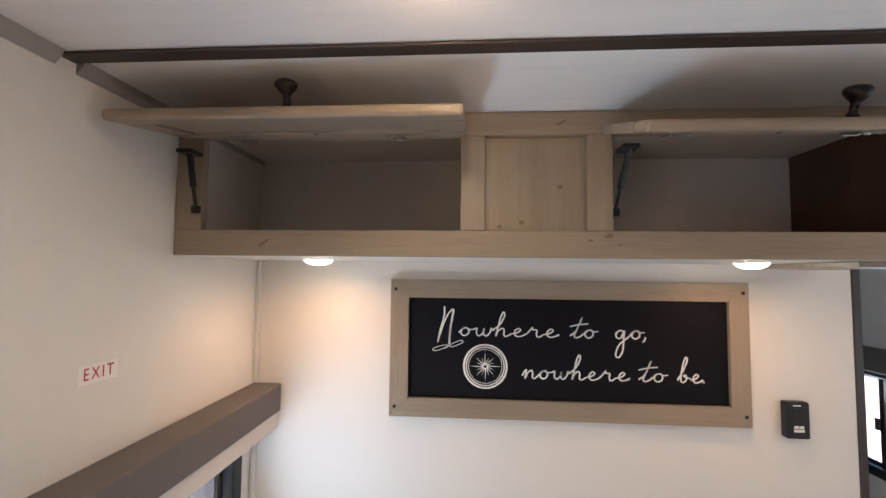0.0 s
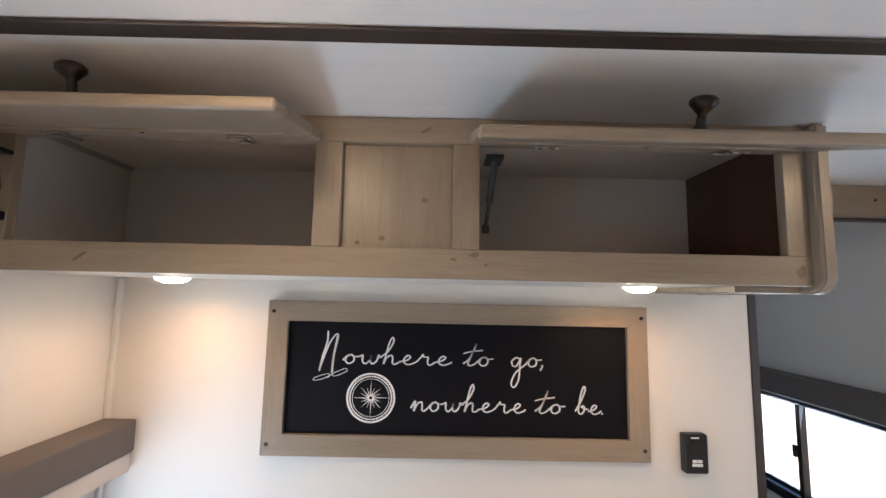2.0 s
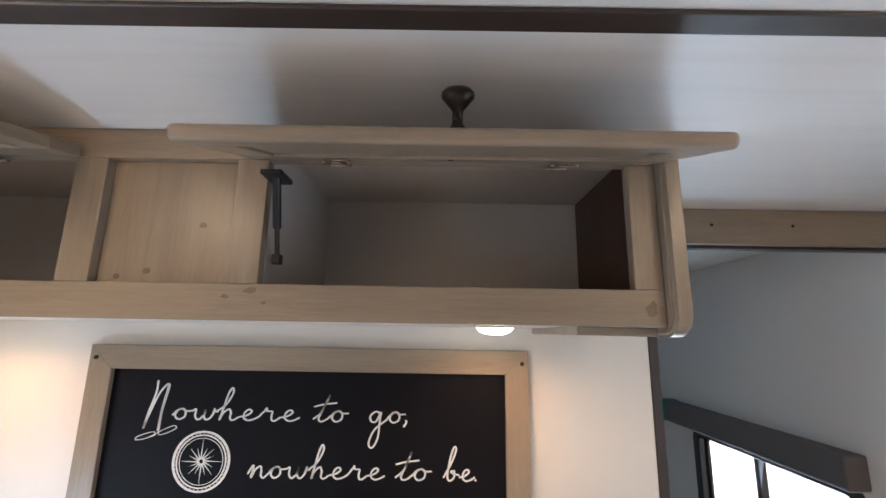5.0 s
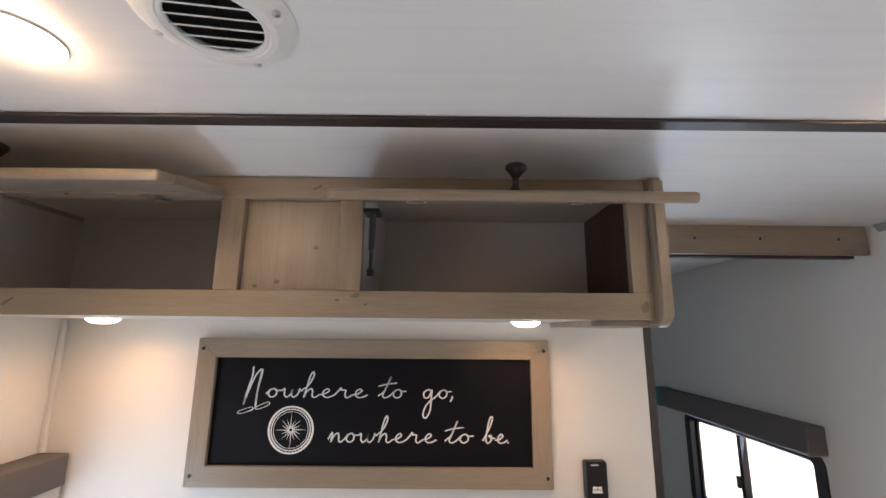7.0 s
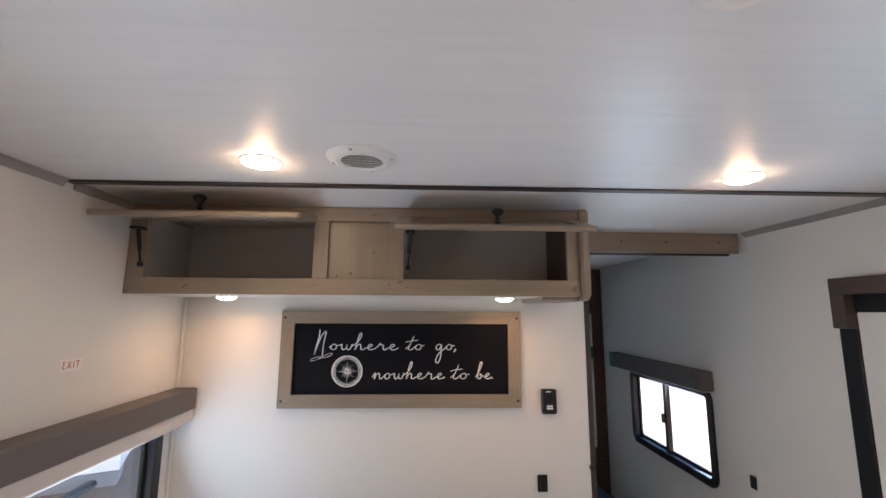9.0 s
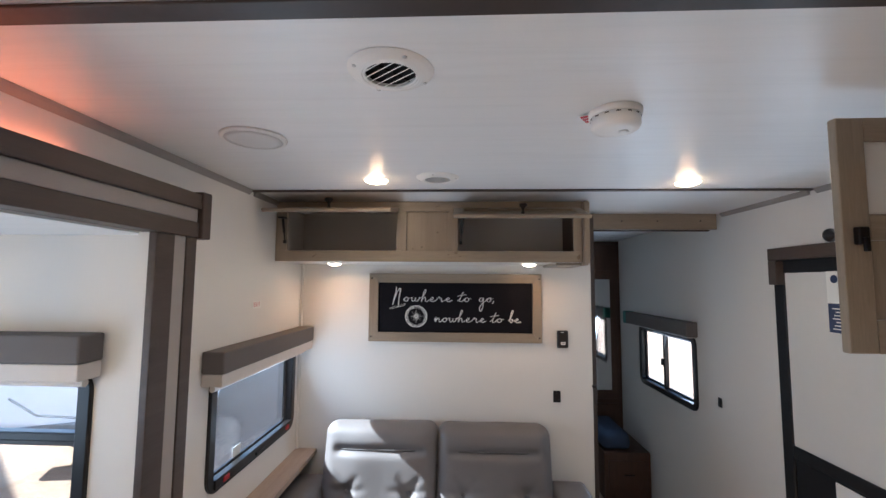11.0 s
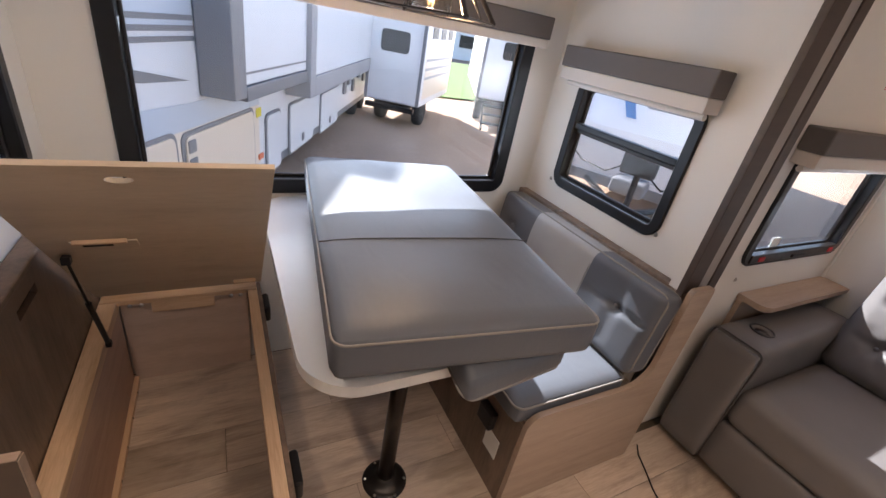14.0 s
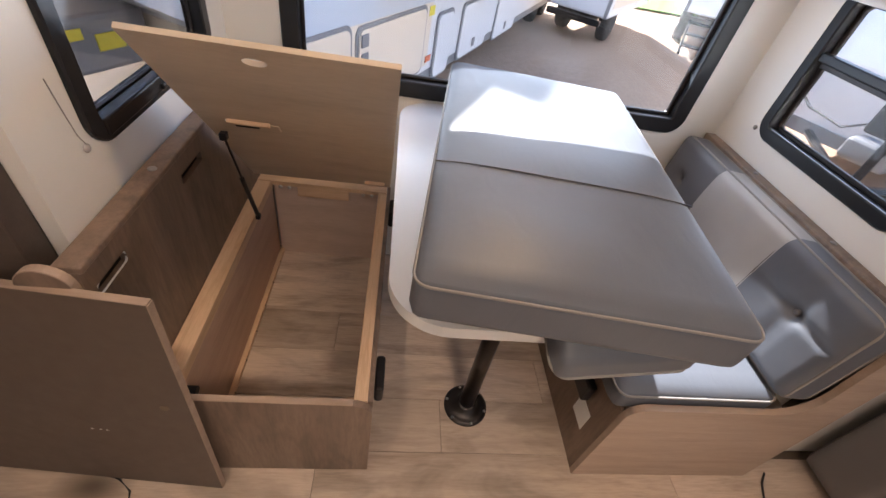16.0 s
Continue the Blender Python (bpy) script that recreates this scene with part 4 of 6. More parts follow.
for k in range(16):
    a = math.pi / 2 + 2 * math.pi * k / 16
    r = (0.046, 0.028, 0.036, 0.028)[k % 4]
    tip, side = Vector((math.cos(a), math.sin(a), 0)), Vector((-math.sin(a), math.cos(a), 0))
    pts = [tip * 0.004 + side * 0.0028, tip * r, tip * 0.004 - side * 0.0004]
    slab(bc, [(p.x, p.y) for p in pts], CM, 0.0008)
part("compass_rose", bc, M_PAINT, sign, "white printed compass rose")

# ---- small things on the walls ----
det = thing("gas_detector", "small black wall detector with white print", "detector", (1.496, 0, 1.350))
part("case", bx(-0.030, 0.030, -0.026, -0.0005, -0.048, 0.048, 0.006, 3), M_BLACK, det)
part("window", bx(-0.017, 0.017, -0.0272, -0.0255, -0.006, 0.032, 0.001), M_BLACKM, det)
part("grille", bx(-0.022, 0.022, -0.0272, -0.0255, -0.044, -0.037, 0.001), M_BLACKM, det)
for k, (a, b, c) in enumerate(((-0.012, 0.000, -0.014), (0.002, 0.012, -0.014), (-0.013, 0.013, -0.023))):
    part("print", bx(a, b, -0.0270, -0.0255, c - 0.006, c + 0.001), M_PAINT, det, "white print marks")
part("lamp_slot", bx(-0.014, 0.006, -0.0270, -0.0255, 0.038, 0.041), M_PAINT, det)

swi = thing("wall_switch", "black rocker switch plate on the wall", "switch", (1.463, 0, 1.035))
part("plate", bx(-0.020, 0.020, -0.008, -0.0005, -0.032, 0.032, 0.004, 3), M_BLACK, swi)
part("rocker", bx(-0.010, 0.010, -0.013, -0.008, -0.018, 0.018, 0.003), M_BLACKM, swi)
sw2 = thing("wall_switch", "small black switch on the passage wall", "switch", (WIDE, 0.089, 0.995))
part("plate", bx(-0.006, -0.0005, -0.016, 0.016, -0.026, 0.026, 0.002), M_BLACK, sw2)
cat = thing("door_catch", "small black catch on the passage trim", "catch", (1.672, -0.004, 1.095))
part("body", bx(-0.018, 0.006, -0.016, -0.0005, -0.008, 0.008, 0.003), M_BLACKM, cat)

ext = thing("exit_sticker", "white sticker with red letters on the wall", "sticker", (0, -0.528, 1.555))
part("sheet", bx(0.0004, 0.0012, -0.038, 0.038, -0.016, 0.016), M_PAINT, ext)
fc = bpy.data.curves.new("exit", "FONT")
fc.body, fc.size, fc.align_x, fc.align_y, fc.extrude, fc.space_character = "EXIT", 0.029, "CENTER", "CENTER", 0.0003, 1.35
tmp = bpy.data.objects.new("exit_text", fc)
scene.collection.objects.link(tmp)
dg = bpy.context.evaluated_depsgraph_get()
me = bpy.data.meshes.new_from_object(tmp.evaluated_get(dg))
bpy.data.objects.remove(tmp)
me.transform(pose(0.0014, 0.0, 0, 90, 0, 90) @ Matrix.Diagonal((0.78, 1, 1, 1)))
me.materials.append(M_RED)
et = new("letters", me)
et.parent = ext
et["label"] = "red letters"

# ---- entry door on the right wall ----
DX = WIDE - 0.0005
door = thing("door_1", "entry door with a black frame and a drawn white shade", "door", (DX, -0.785, 0))
door["kind"] = "structure"
part("door_frame", ring(bmesh.new(), 0.78, 1.80, 0.07, 0.062, 0.022, pose(0, 0, 0.875, 90, 0, -90)), M_BLACK, door, "black rounded frame")
part("door_leaf", bx(-0.012, 0.0, -0.35, 0.35, 0.02, 1.74), M_BLACKM, door)
part("shade", bx(-0.019, -0.0125, -0.325, 0.325, 0.965, 1.725, 0.003), M_SHADE, door, "white drawn shade")
part("shade_bar", bx(-0.024, -0.0125, -0.328, 0.328, 0.912, 0.964, 0.004), M_BLACK, door)
part("lower_panel", bx(-0.016, -0.0125, -0.325, 0.325, 0.05, 0.911, 0.003), M_BLACK, door, "black lower door panel")
# Opaque white panel; bright daylight in the door glass is put into its colour.
part("lower_pane", bx(-0.0195, -0.0165, -0.30, 0.13, 0.14, 0.902, 0.002), M_WHITEP, door, "white panel for the daylight in the lower pane")
notice = part("notice", bx(-0.0205, -0.0195, 0.02, 0.11, 1.475, 1.755 - 0.035), M_PAINT, door, "printed notice on the shade")
part("blue_block", bx(-0.0215, -0.0207, 0.022, 0.108, 1.477, 1.59), M_NAVY, notice, "navy lower half")
for k in range(7):
    part("text_bar", bx(-0.0222, -0.0216, 0.030, 0.030 + 0.06 - 0.008 * (k % 3), 1.49 + 0.013 * k, 1.494 + 0.013 * k), M_PAINT, notice)
part("emblem", lathe(bmesh.new(), [(0.016, 0), (0.016, 0.0008)], (-0.0206, 0.075, 1.685), (-1, 0, 0), 20), M_NAVY, notice)
dtrim = thing("door_header_trim", "brown trim board over the entry door", "trim", (DX, -0.410, 1.826))
dtrim["kind"] = "structure"
part("header", bx(-0.055, 0.0, -0.80, 0.0, -0.055, 0.0, 0.003), M_TRIM, dtrim)
part("leg", bx(-0.055, 0.0, -0.048, 0.0, -0.165, -0.0555, 0.003), M_TRIM, dtrim)

# ---- kitchen overhead cabinet with an open door ----
kc = thing("kitchen_cabinet", "oak kitchen overhead cabinet with one door standing open", "cabinet", (2.08, -1.50, 1.52))
part("body", bx(0.0, 0.3195, -0.85, -0.002, 0.0, 0.541, 0.002), M_CABV, kc)
KX0, KX1 = 1.728 - 2.08, -0.004
kd = part("door", bx(KX0, KX0 + 0.058, 0.0, 0.020, 0.001, 0.498, 0.003), M_CABV, kc, "open oak door")
part("door_stile", bx(KX1 - 0.058, KX1, 0.0, 0.020, 0.001, 0.498, 0.003), M_CABV, kd)
for a, b in ((0.001, 0.070), (0.235, 0.290), (0.446, 0.498)):
    part("door_rail", bx(KX0 + 0.0584, KX1 - 0.0584, 0.0004, 0.0196, a, b, 0.002), M_CAB, kd)
part("panel", bx(KX0 + 0.0584, KX1 - 0.0584, 0.006, 0.012, 0.0705, 0.2345), M_CABV, kd)
part("pane", bx(KX0 + 0.0584, KX1 - 0.0584, 0.006, 0.012, 0.2905, 0.4455), M_SHADE, kd, "pale frosted pane")
part("catch", box(bx(KX0 + 0.020, KX0 + 0.042, -0.016, -0.0005, 0.225, 0.262, 0.003), KX0 + 0.026, KX0 + 0.036, -0.022, -0.014, 0.210, 0.240, 0.002), M_BRONZE, kd, "bronze catch")
part("knob", lathe(bmesh.new(), [(0.006, 0.0), (0.005, 0.010), (0.015, 0.018), (0.015, 0.023), (0.005, 0.027)], (KX0 + 0.010, 0.0205, 0.25), (0, 1, 0), 20), M_BRONZE, kd, "bronze knob", True)

# ---- bedroom seen through the passage ----
war = thing("wardrobe", "dark walnut wardrobe with a mirror door", "wardrobe", (1.70, 1.56, 0))
part("carcass", bx(0.0, 0.698, 0.0, 0.45, 0.0, 2.055, 0.003), M_DARKWOOD, war)
part("upper_door", bx(0.30, 0.66, -0.018, -0.0005, 1.78, 2.03, 0.004), M_DARKWOOD, war)
part("mirror_door", bx(0.30, 0.66, -0.018, -0.0005, 0.62, 1.76, 0.004), M_DARKWOOD, war)
part("mirror", bx(0.345, 0.60, -0.0215, -0.0182, 0.70, 1.70, 0.001), M_MIRROR, war, "mirror")
part("drawer", bx(0.30, 0.66, -0.018, -0.0005, 0.08, 0.58, 0.004), M_DARKWOOD, war)
nst = thing("bed_base", "dark walnut bed base with a drawer", "bed", (1.74, 1.00, 0))
part("box", bx(0.30, 0.652, 0.0, 0.535, 0.0, 0.36, 0.004), M_DARKWOOD, nst)
part("drawer_front", bx(0.33, 0.62, -0.014, -0.0005, 0.08, 0.30, 0.004), M_DARKWOOD, nst)
part("handle", rod(bmesh.new(), (0.44, -0.024, 0.20), (0.52, -0.024, 0.20), 0.005), M_BLACKM, nst)
mat_b = thing("mattress", "blue quilted mattress corner on the bed base", "mattress", (2.15, 1.27, 0.42))
part("quilt", soft_box(bmesh.new(), 0.22, 0.50, 0.12, 0.04, Matrix.Translation((0.0, 0.0, 0.005)), 8, 0.01, wave=0.006), M_QUILT, mat_b, smooth=True)
# ---- sofa ----
sofa = thing("sofa", "dark grey two-seat recliner sofa with tufted backs and cup holders", "sofa", (0.80, -0.45, 0))


def spart(name, bm, mt, parent=None, label="", smooth=True):
    ob = part(name, bm, mt, parent or sofa, label, smooth)
    if parent is None:
        ob.location = (-0.80, 0.45, 0)
    return ob


SEATS = [(0.232, 0.806), (0.812, 1.386)]
spart("base", bx(0.225, 1.393, -0.82, -0.10, 0.03, 0.285, 0.01), M_SOFA)
for a, b in SEATS:
    c = (a + b) / 2
    seat = spart("seat_cushion", soft_box(bmesh.new(), b - a, 0.665, 0.175, 0.05, Matrix.Translation((c, -0.545, 0.365)), 30, 0.012, wave=0.006, seed=c), M_SOFA, label="padded seat cushion")
    spart("front_panel", soft_box(bmesh.new(), b - a - 0.004, 0.23, 0.05, 0.02, pose(c, -0.845, 0.165, 90, 0, 0), 10, 0.008), M_SOFA, label="padded footrest panel")
    tuft = [(-0.155, -0.075, 0.020, 0.030), (0.155, -0.075, 0.020, 0.030)]
    tuft += [(bx0 + rr * ca, -0.075 + rr * sa, 0.0062 - 0.045 * rr, 0.017) for bx0 in (-0.155, 0.155) for ca, sa in ((1, 0.15), (-1, 0.15), (0.6, 0.8), (-0.6, 0.8), (0.45, -0.9), (-0.45, -0.9)) for rr in (0.02, 0.036, 0.052, 0.068, 0.084)]
    tuft += [(-0.21 + 0.03 * k, 0.115, 0.016, 0.022) for k in range(15)]
    mb = pose(c, -0.152, 0.675, 77, 0, 0)
    back = spart("back_cushion", soft_box(bmesh.new(), b - a + (0.02 if a < 0.5 else 0.012), 0.50, 0.19, 0.065, mb, 52, 0.030, tuft, wave=0.007, seed=c * 3), M_SOFA, label="tufted back cushion")
    # Dark tube laid in the groove, so the crease's shade is in its colour.
    seam = tube(bmesh.new(), [mb @ Vector((-0.215 + 0.0215 * k, 0.115, 0.1065 - 0.02 * abs(k - 10) ** 4 / 1e4)) for k in range(21)], 0.0045, 6)
    spart("crease", seam, M_PIPED, back, "dark tube that deepens the crease's shade")
    for tx, ty, _, _ in tuft[:2]:
        spart("button", lathe(bmesh.new(), [(0.010, -0.004), (0.010, 0.001), (0.006, 0.004), (0.001, 0.005)], mb @ Vector((tx, ty, 0.096)), mb.to_3x3() @ Vector((0, 0, 1)), 14), M_SOFA, back, "covered button")
for x0, x1, sgn in ((0.040, 0.238, -1), (1.390, 1.588, 1)):
    c = (x0 + x1) / 2
    arm = spart("arm", soft_box(bmesh.new(), x1 - x0, 0.80, 0.59, 0.035, Matrix.Translation((c, -0.462, 0.33)), 22, 0.006, wave=0.003, seed=c), M_SOFA, label="boxy padded arm")
    front = spart("arm_front", soft_box(bmesh.new(), x1 - x0 - 0.012, 0.56, 0.03, 0.014, pose(c, -0.868, 0.325, 90, 0, 0), 10, 0.006), M_SOFA, arm)
    o = ring_outline(x1 - x0 - 0.004, 0.575, 0.03, 5)
    spart("welt", tube(bmesh.new(), [(c + u, -0.860, 0.330 + w) for u, w in o], 0.004, 6, True), M_PIPED, arm, "sewn welt")
    spart("cup_rim", lathe(bmesh.new(), [(0.040, 0.0), (0.047, 0.002), (0.047, 0.007), (0.043, 0.010), (0.038, 0.008), (0.037, 0.003)], caps=False, centre=(c + 0.002 * sgn, -0.706, 0.624), seg=32), M_BLACK, arm, "black cup holder")
    spart("cup_well", lathe(bmesh.new(), [(0.037, 0.0), (0.037, 0.0045), (0.01, 0.005)], (c + 0.002 * sgn, -0.706, 0.6245), seg=28), M_BLACKM, arm)

led = thing("wall_ledge", "wood-topped ledge box along the wall beside the sofa", "ledge", (0, -0.38, 0))
ledge_top = [(0.001, 0.378), (0.001, -0.345)] + [(0.075 + 0.045 * math.cos(a), -0.300 + 0.045 * math.sin(a)) for a in (radians(-90 + 15 * k) for k in range(7))] + [(0.120, 0.378)]
part("top_board", slab(bmesh.new(), ledge_top, Matrix.Translation((0, 0, 0.700)), 0.024), M_BENCH, led, "light wood top with a rounded corner")
part("front_board", bx(0.001, 0.024, -0.335, 0.372, 0.0, 0.6995, 0.002), M_BENCH, led)

# ---- dinette bench under the side window ----
ben = thing("dinette_bench", "wood-look dinette bench with a curved end panel", "bench", (-0.40, -1.50, 0))
BO = (0.40, 1.50, 0)


def bpart(name, bm, mt, label="", smooth=False, parent=None):
    ob = part(name, bm, mt, parent or ben, label, smooth)
    if parent is None:
        ob.location = BO
    return ob


def yz_slab(pts, x0, x1):
    return slab(bmesh.new(), pts, Matrix(((0, 0, 1, x0), (1, 0, 0, 0), (0, 1, 0, 0), (0, 0, 0, 1))), x1 - x0)


def arc(cy, cz, r, a0, a1, n=7):
    return [(cy + r * math.cos(radians(a0 + (a1 - a0) * k / n)), cz + r * math.sin(radians(a0 + (a1 - a0) * k / n))) for k in range(n + 1)]


prof = [(-1.135, 0.0), (-1.135, 0.84)] + arc(-1.155, 0.845, 0.020, 0, 90, 4) + arc(-1.235, 0.845, 0.020, 90, 180, 4) + arc(-1.355, 0.555, 0.10, 0, -90) + arc(-1.74, 0.40, 0.055, 90, 180) + [(-1.797, 0.0)]
bpart("end_panel", yz_slab(prof, 0.0745, 0.094), M_BENCH, "light wood end panel with a swept edge")
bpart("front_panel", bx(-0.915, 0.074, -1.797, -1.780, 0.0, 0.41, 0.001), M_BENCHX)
bpart("seat_board", bx(-0.915, 0.074, -1.78, -1.205, 0.385, 0.402, 0.001), M_PLY)
bpart("outlet_label", bx(-0.072, 0.008, -1.7995, -1.7972, 0.150, 0.240, 0.0), M_PAINT, "white paper label")
bpart("outlet_box", bx(-0.115, -0.035, -1.828, -1.7972, 0.258, 0.335, 0.006), M_BLACK, "black outlet cover")
rail = bpart("back_rail", bx(-0.912, 0.058, -1.246, -1.2015, 0.795, 0.836, 0.004), M_BENCHX, "wood rail over the backrest")
for x in (-0.605, -0.235):
    bpart("screw_cap", lathe(bmesh.new(), [(0.009, 0), (0.009, 0.002), (0.004, 0.005)], (x, -1.224, 0.8362), seg=14), M_EDGE, parent=rail, smooth=True)


def loop_on(m, sx, sy, z, r=0.05, seg=6):
    pts = ring_outline(sx, sy, r, seg)
    return [m @ Vector((x, y, z)) for x, y in pts]


def piping(cush, m, sx, sy, z, mt, r=0.0038, corner=0.035):
    pts = []
    base = ring_outline(sx, sy, corner, 5)
    n = len(base)
    for k in range(n):
        (x0, y0), (x1, y1) = base[k], base[(k + 1) % n]
        d = math.hypot(x1 - x0, y1 - y0)
        steps = max(1, int(d / 0.06))
        pts += [m @ Vector((x0 + (x1 - x0) * s / steps, y0 + (y1 - y0) * s / steps, z)) for s in range(steps)]
    return part("piping", tube(bmesh.new(), pts, r, 6, True), mt, cush, "sewn piping", True)


# seat cushion
sc = thing("seat_cushion", "grey vinyl bench seat cushion with pale piping", "cushion", (-0.42, -1.585, 0.402))
ms = Matrix.Translation((0, 0, 0.045))
part("pad", soft_box(bmesh.new(), 0.975, 0.495, 0.088, 0.03, ms, 24, 0.006, wave=0.003), M_VINYL, sc, smooth=True)
piping(sc, ms, 0.973, 0.493, 0.030, M_PIPE)

# backrest cushion with three sewn sections
bc2 = thing("backrest_cushion", "tufted grey backrest cushion with a pale centre section", "cushion", (-0.412, -1.302, 0.660))
mb2 = pose(0, 0, 0, 84, 0, 0)
tf = [(0.325, 0.03, 0.020, 0.028), (-0.36, 0.03, 0.020, 0.028)]
tf += [(0.325 + 0.018 * k, 0.03, 0.006, 0.014) for k in range(-8, 8)] + [(0.325, 0.03 + 0.018 * k, 0.006, 0.014) for k in range(-8, 8)]
pad = part("pad", soft_box(bmesh.new(), 0.970, 0.335, 0.105, 0.028, mb2, 44, 0.012, tf, wave=0.003), M_VINYL, bc2, smooth=True)
pad.data.materials.append(M_VINYLL)
pad.data.materials.append(M_VINYLD)
for p in pad.data.polygons:
    cx = p.center.x
    p.material_index = 1 if -0.203 < cx < 0.157 else (2 if cx < -0.203 else 0)
piping(bc2, mb2, 0.966, 0.331, 0.036, M_PIPE)
piping(bc2, mb2, 0.966, 0.331, -0.036, M_PIPE)
for x, y in ((0.325, 0.03), (-0.36, 0.03)):
    part("button", lathe(bmesh.new(), [(0.010, -0.004), (0.010, 0.001), (0.005, 0.005)], mb2 @ Vector((x, y, 0.041)), mb2.to_3x3() @ Vector((0, 0, 1)), 14), M_VINYLD, bc2, "covered button", True)
for x in (-0.203, 0.157):
    part("seam", tube(bmesh.new(), [mb2 @ Vector((x, -0.15 + 0.03 * k, 0.0635 - 0.010 * ((k - 5) / 5.0) ** 4)) for k in range(11)], 0.0016, 6), M_PIPED, bc2)

# ---- open storage bench ----
BY0, BY1, BX0, BX1, BZ = -3.028, -2.488, -0.915, 0.088, 0.408
stb = thing("storage_bench", "open wood-look storage bench with its lid raised", "bench", (-0.40, -2.76, 0))
SO = (0.40, 2.76, 0)


def tpart(name, bm, mt, label="", parent=None, smooth=False):
    ob = part(name, bm, mt, parent or stb, label, smooth)
    if parent is None:
        ob.location = SO
    return ob


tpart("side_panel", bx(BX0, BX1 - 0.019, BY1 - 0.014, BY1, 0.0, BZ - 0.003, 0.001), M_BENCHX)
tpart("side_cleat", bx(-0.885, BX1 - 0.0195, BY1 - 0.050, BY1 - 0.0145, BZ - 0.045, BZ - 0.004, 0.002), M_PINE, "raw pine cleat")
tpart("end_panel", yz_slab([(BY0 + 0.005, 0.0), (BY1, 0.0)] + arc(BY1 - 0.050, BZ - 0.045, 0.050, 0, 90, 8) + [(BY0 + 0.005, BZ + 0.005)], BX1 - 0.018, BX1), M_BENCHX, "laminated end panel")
tpart("end_panel_edge", bx(BX1 - 0.0175, BX1 - 0.0005, BY0 + 0.006, BY1 - 0.051, BZ + 0.0052, BZ + 0.0075), M_BENCH, "pale edge banding")
tpart("back_cleat", bx(-0.885, BX1 - 0.0195, -3.026, -2.972, BZ - 0.042, BZ, 0.003), M_PINE, "rough raw pine cleat")
tpart("liner_panel", bx(-0.885, BX1 - 0.0195, -2.986, -2.976, 0.0, BZ - 0.0425, 0.001), M_LINER, "pinkish raw plywood liner")
tpart("bottom_batten", bx(-0.885, BX1 - 0.0195, -2.9755, -2.957, 0.001, 0.020, 0.002), M_PINE)
for k in range(7):
    tpart("screw", rod(bmesh.new(), (-0.80 + 0.13 * k, -2.9565, 0.012), (-0.80 + 0.13 * k, -2.9555, 0.012), 0.004, seg=8), M_BLACKM)
tpart("far_panel", bx(-0.912, -0.886, -2.97, BY1 - 0.0505, 0.0, BZ - 0.02, 0.001), M_FARPLY, "pale plywood liner panel")
tpart("hinge_cleat", bx(-0.8855, -0.862, -2.87, -2.66, BZ - 0.062, BZ - 0.016, 0.002), M_PINEY, "raw pine cleat")
tpart("far_rail", bx(-0.912, -0.86, -3.022, BY1 - 0.016, BZ - 0.0155, BZ + 0.004, 0.002), M_PINEY, "raw pine rail")
for y in (-2.935, -2.90, -2.60, -2.565):
    tpart("hinge_bolt", lathe(bmesh.new(), [(0.008, 0), (0.008, 0.003), (0.003, 0.006)], (-0.8595, y, BZ - 0.02), (1, 0, 0), 12), M_STEEL, smooth=True)
for x in (-0.03, -0.80):
    tpart("corner_bumper", bx(x - 0.055, x + 0.055, BY1 + 0.0004, BY1 + 0.026, BZ - 0.090, BZ - 0.020, 0.010, 3), M_BLACK, "black plastic catch")
tpart("cam_fitting", rod(bmesh.new(), (0.060, -2.940, BZ + 0.006), (0.060, -2.915, BZ + 0.006), 0.011), M_BLACK)

# back board with two finger slots, its cap and rounded end
bm = bmesh.new()
xs = [BX0, -0.475, -0.347, -0.062, 0.040, 0.064]
zs = [BZ - 0.05, 0.730, 0.757, 0.812]
for i in range(5):
    for k in range(3):
        if k == 1 and i in (1, 3):
            continue
        box(bm, xs[i], xs[i + 1], -3.043, -3.0285, zs[k], zs[k + 1])
bmesh.ops.remove_doubles(bm, verts=bm.verts, dist=1e-5)
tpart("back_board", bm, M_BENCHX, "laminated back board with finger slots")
for x0, x1 in ((-0.062, 0.040),):
    tpart("slot_lining", ring(bmesh.new(), x1 - x0 + 0.006, 0.031, 0.0135, 0.0028, 0.004, pose((x0 + x1) / 2, -3.0325, 0.7435, -90, 0, 0), 0.0008), M_PAINT, "pale slot edge")
# Black sheet added behind the slots to give their shade.
tpart("slot_shade_sheet", bx(BX0, 0.064, -3.066, -3.060, BZ - 0.05, 0.81), M_DULLBLACK)
cap_b = tpart("top_cap", bx(BX0, 0.064, -3.068, -3.018, 0.8125, 0.829, 0.004), M_BENCHX)
tpart("cap_button", lathe(bmesh.new(), [(0.010, 0), (0.010, 0.002), (0.004, 0.005)], (-0.26, -3.04, 0.8292), seg=14), M_EDGE, parent=cap_b, smooth=True)
ecap = tpart("end_cap", yz_slab([(-3.122, 0.0), (-3.032, 0.0)] + arc(-3.077, 0.790, 0.045, 0, 180, 12), 0.0645, 0.084), M_BENCHX, "rounded dark laminate end cap")
tpart("end_cap_edge", yz_slab([(-3.124, 0.001), (-3.030, 0.001)] + arc(-3.077, 0.790, 0.047, 0, 180, 12), 0.066, 0.0828), M_BENCH, "pale edge banding", parent=ecap)

# raised lid, hinged on the far rail
LA, LB = Vector((-0.790, 0, 0.488)), Vector((-0.228, 0, 1.145))
ldir = (LB - LA).normalized()
LL = (LB - LA).length
lw = 0.514
lnor = Vector((ldir.z, 0, -ldir.x))
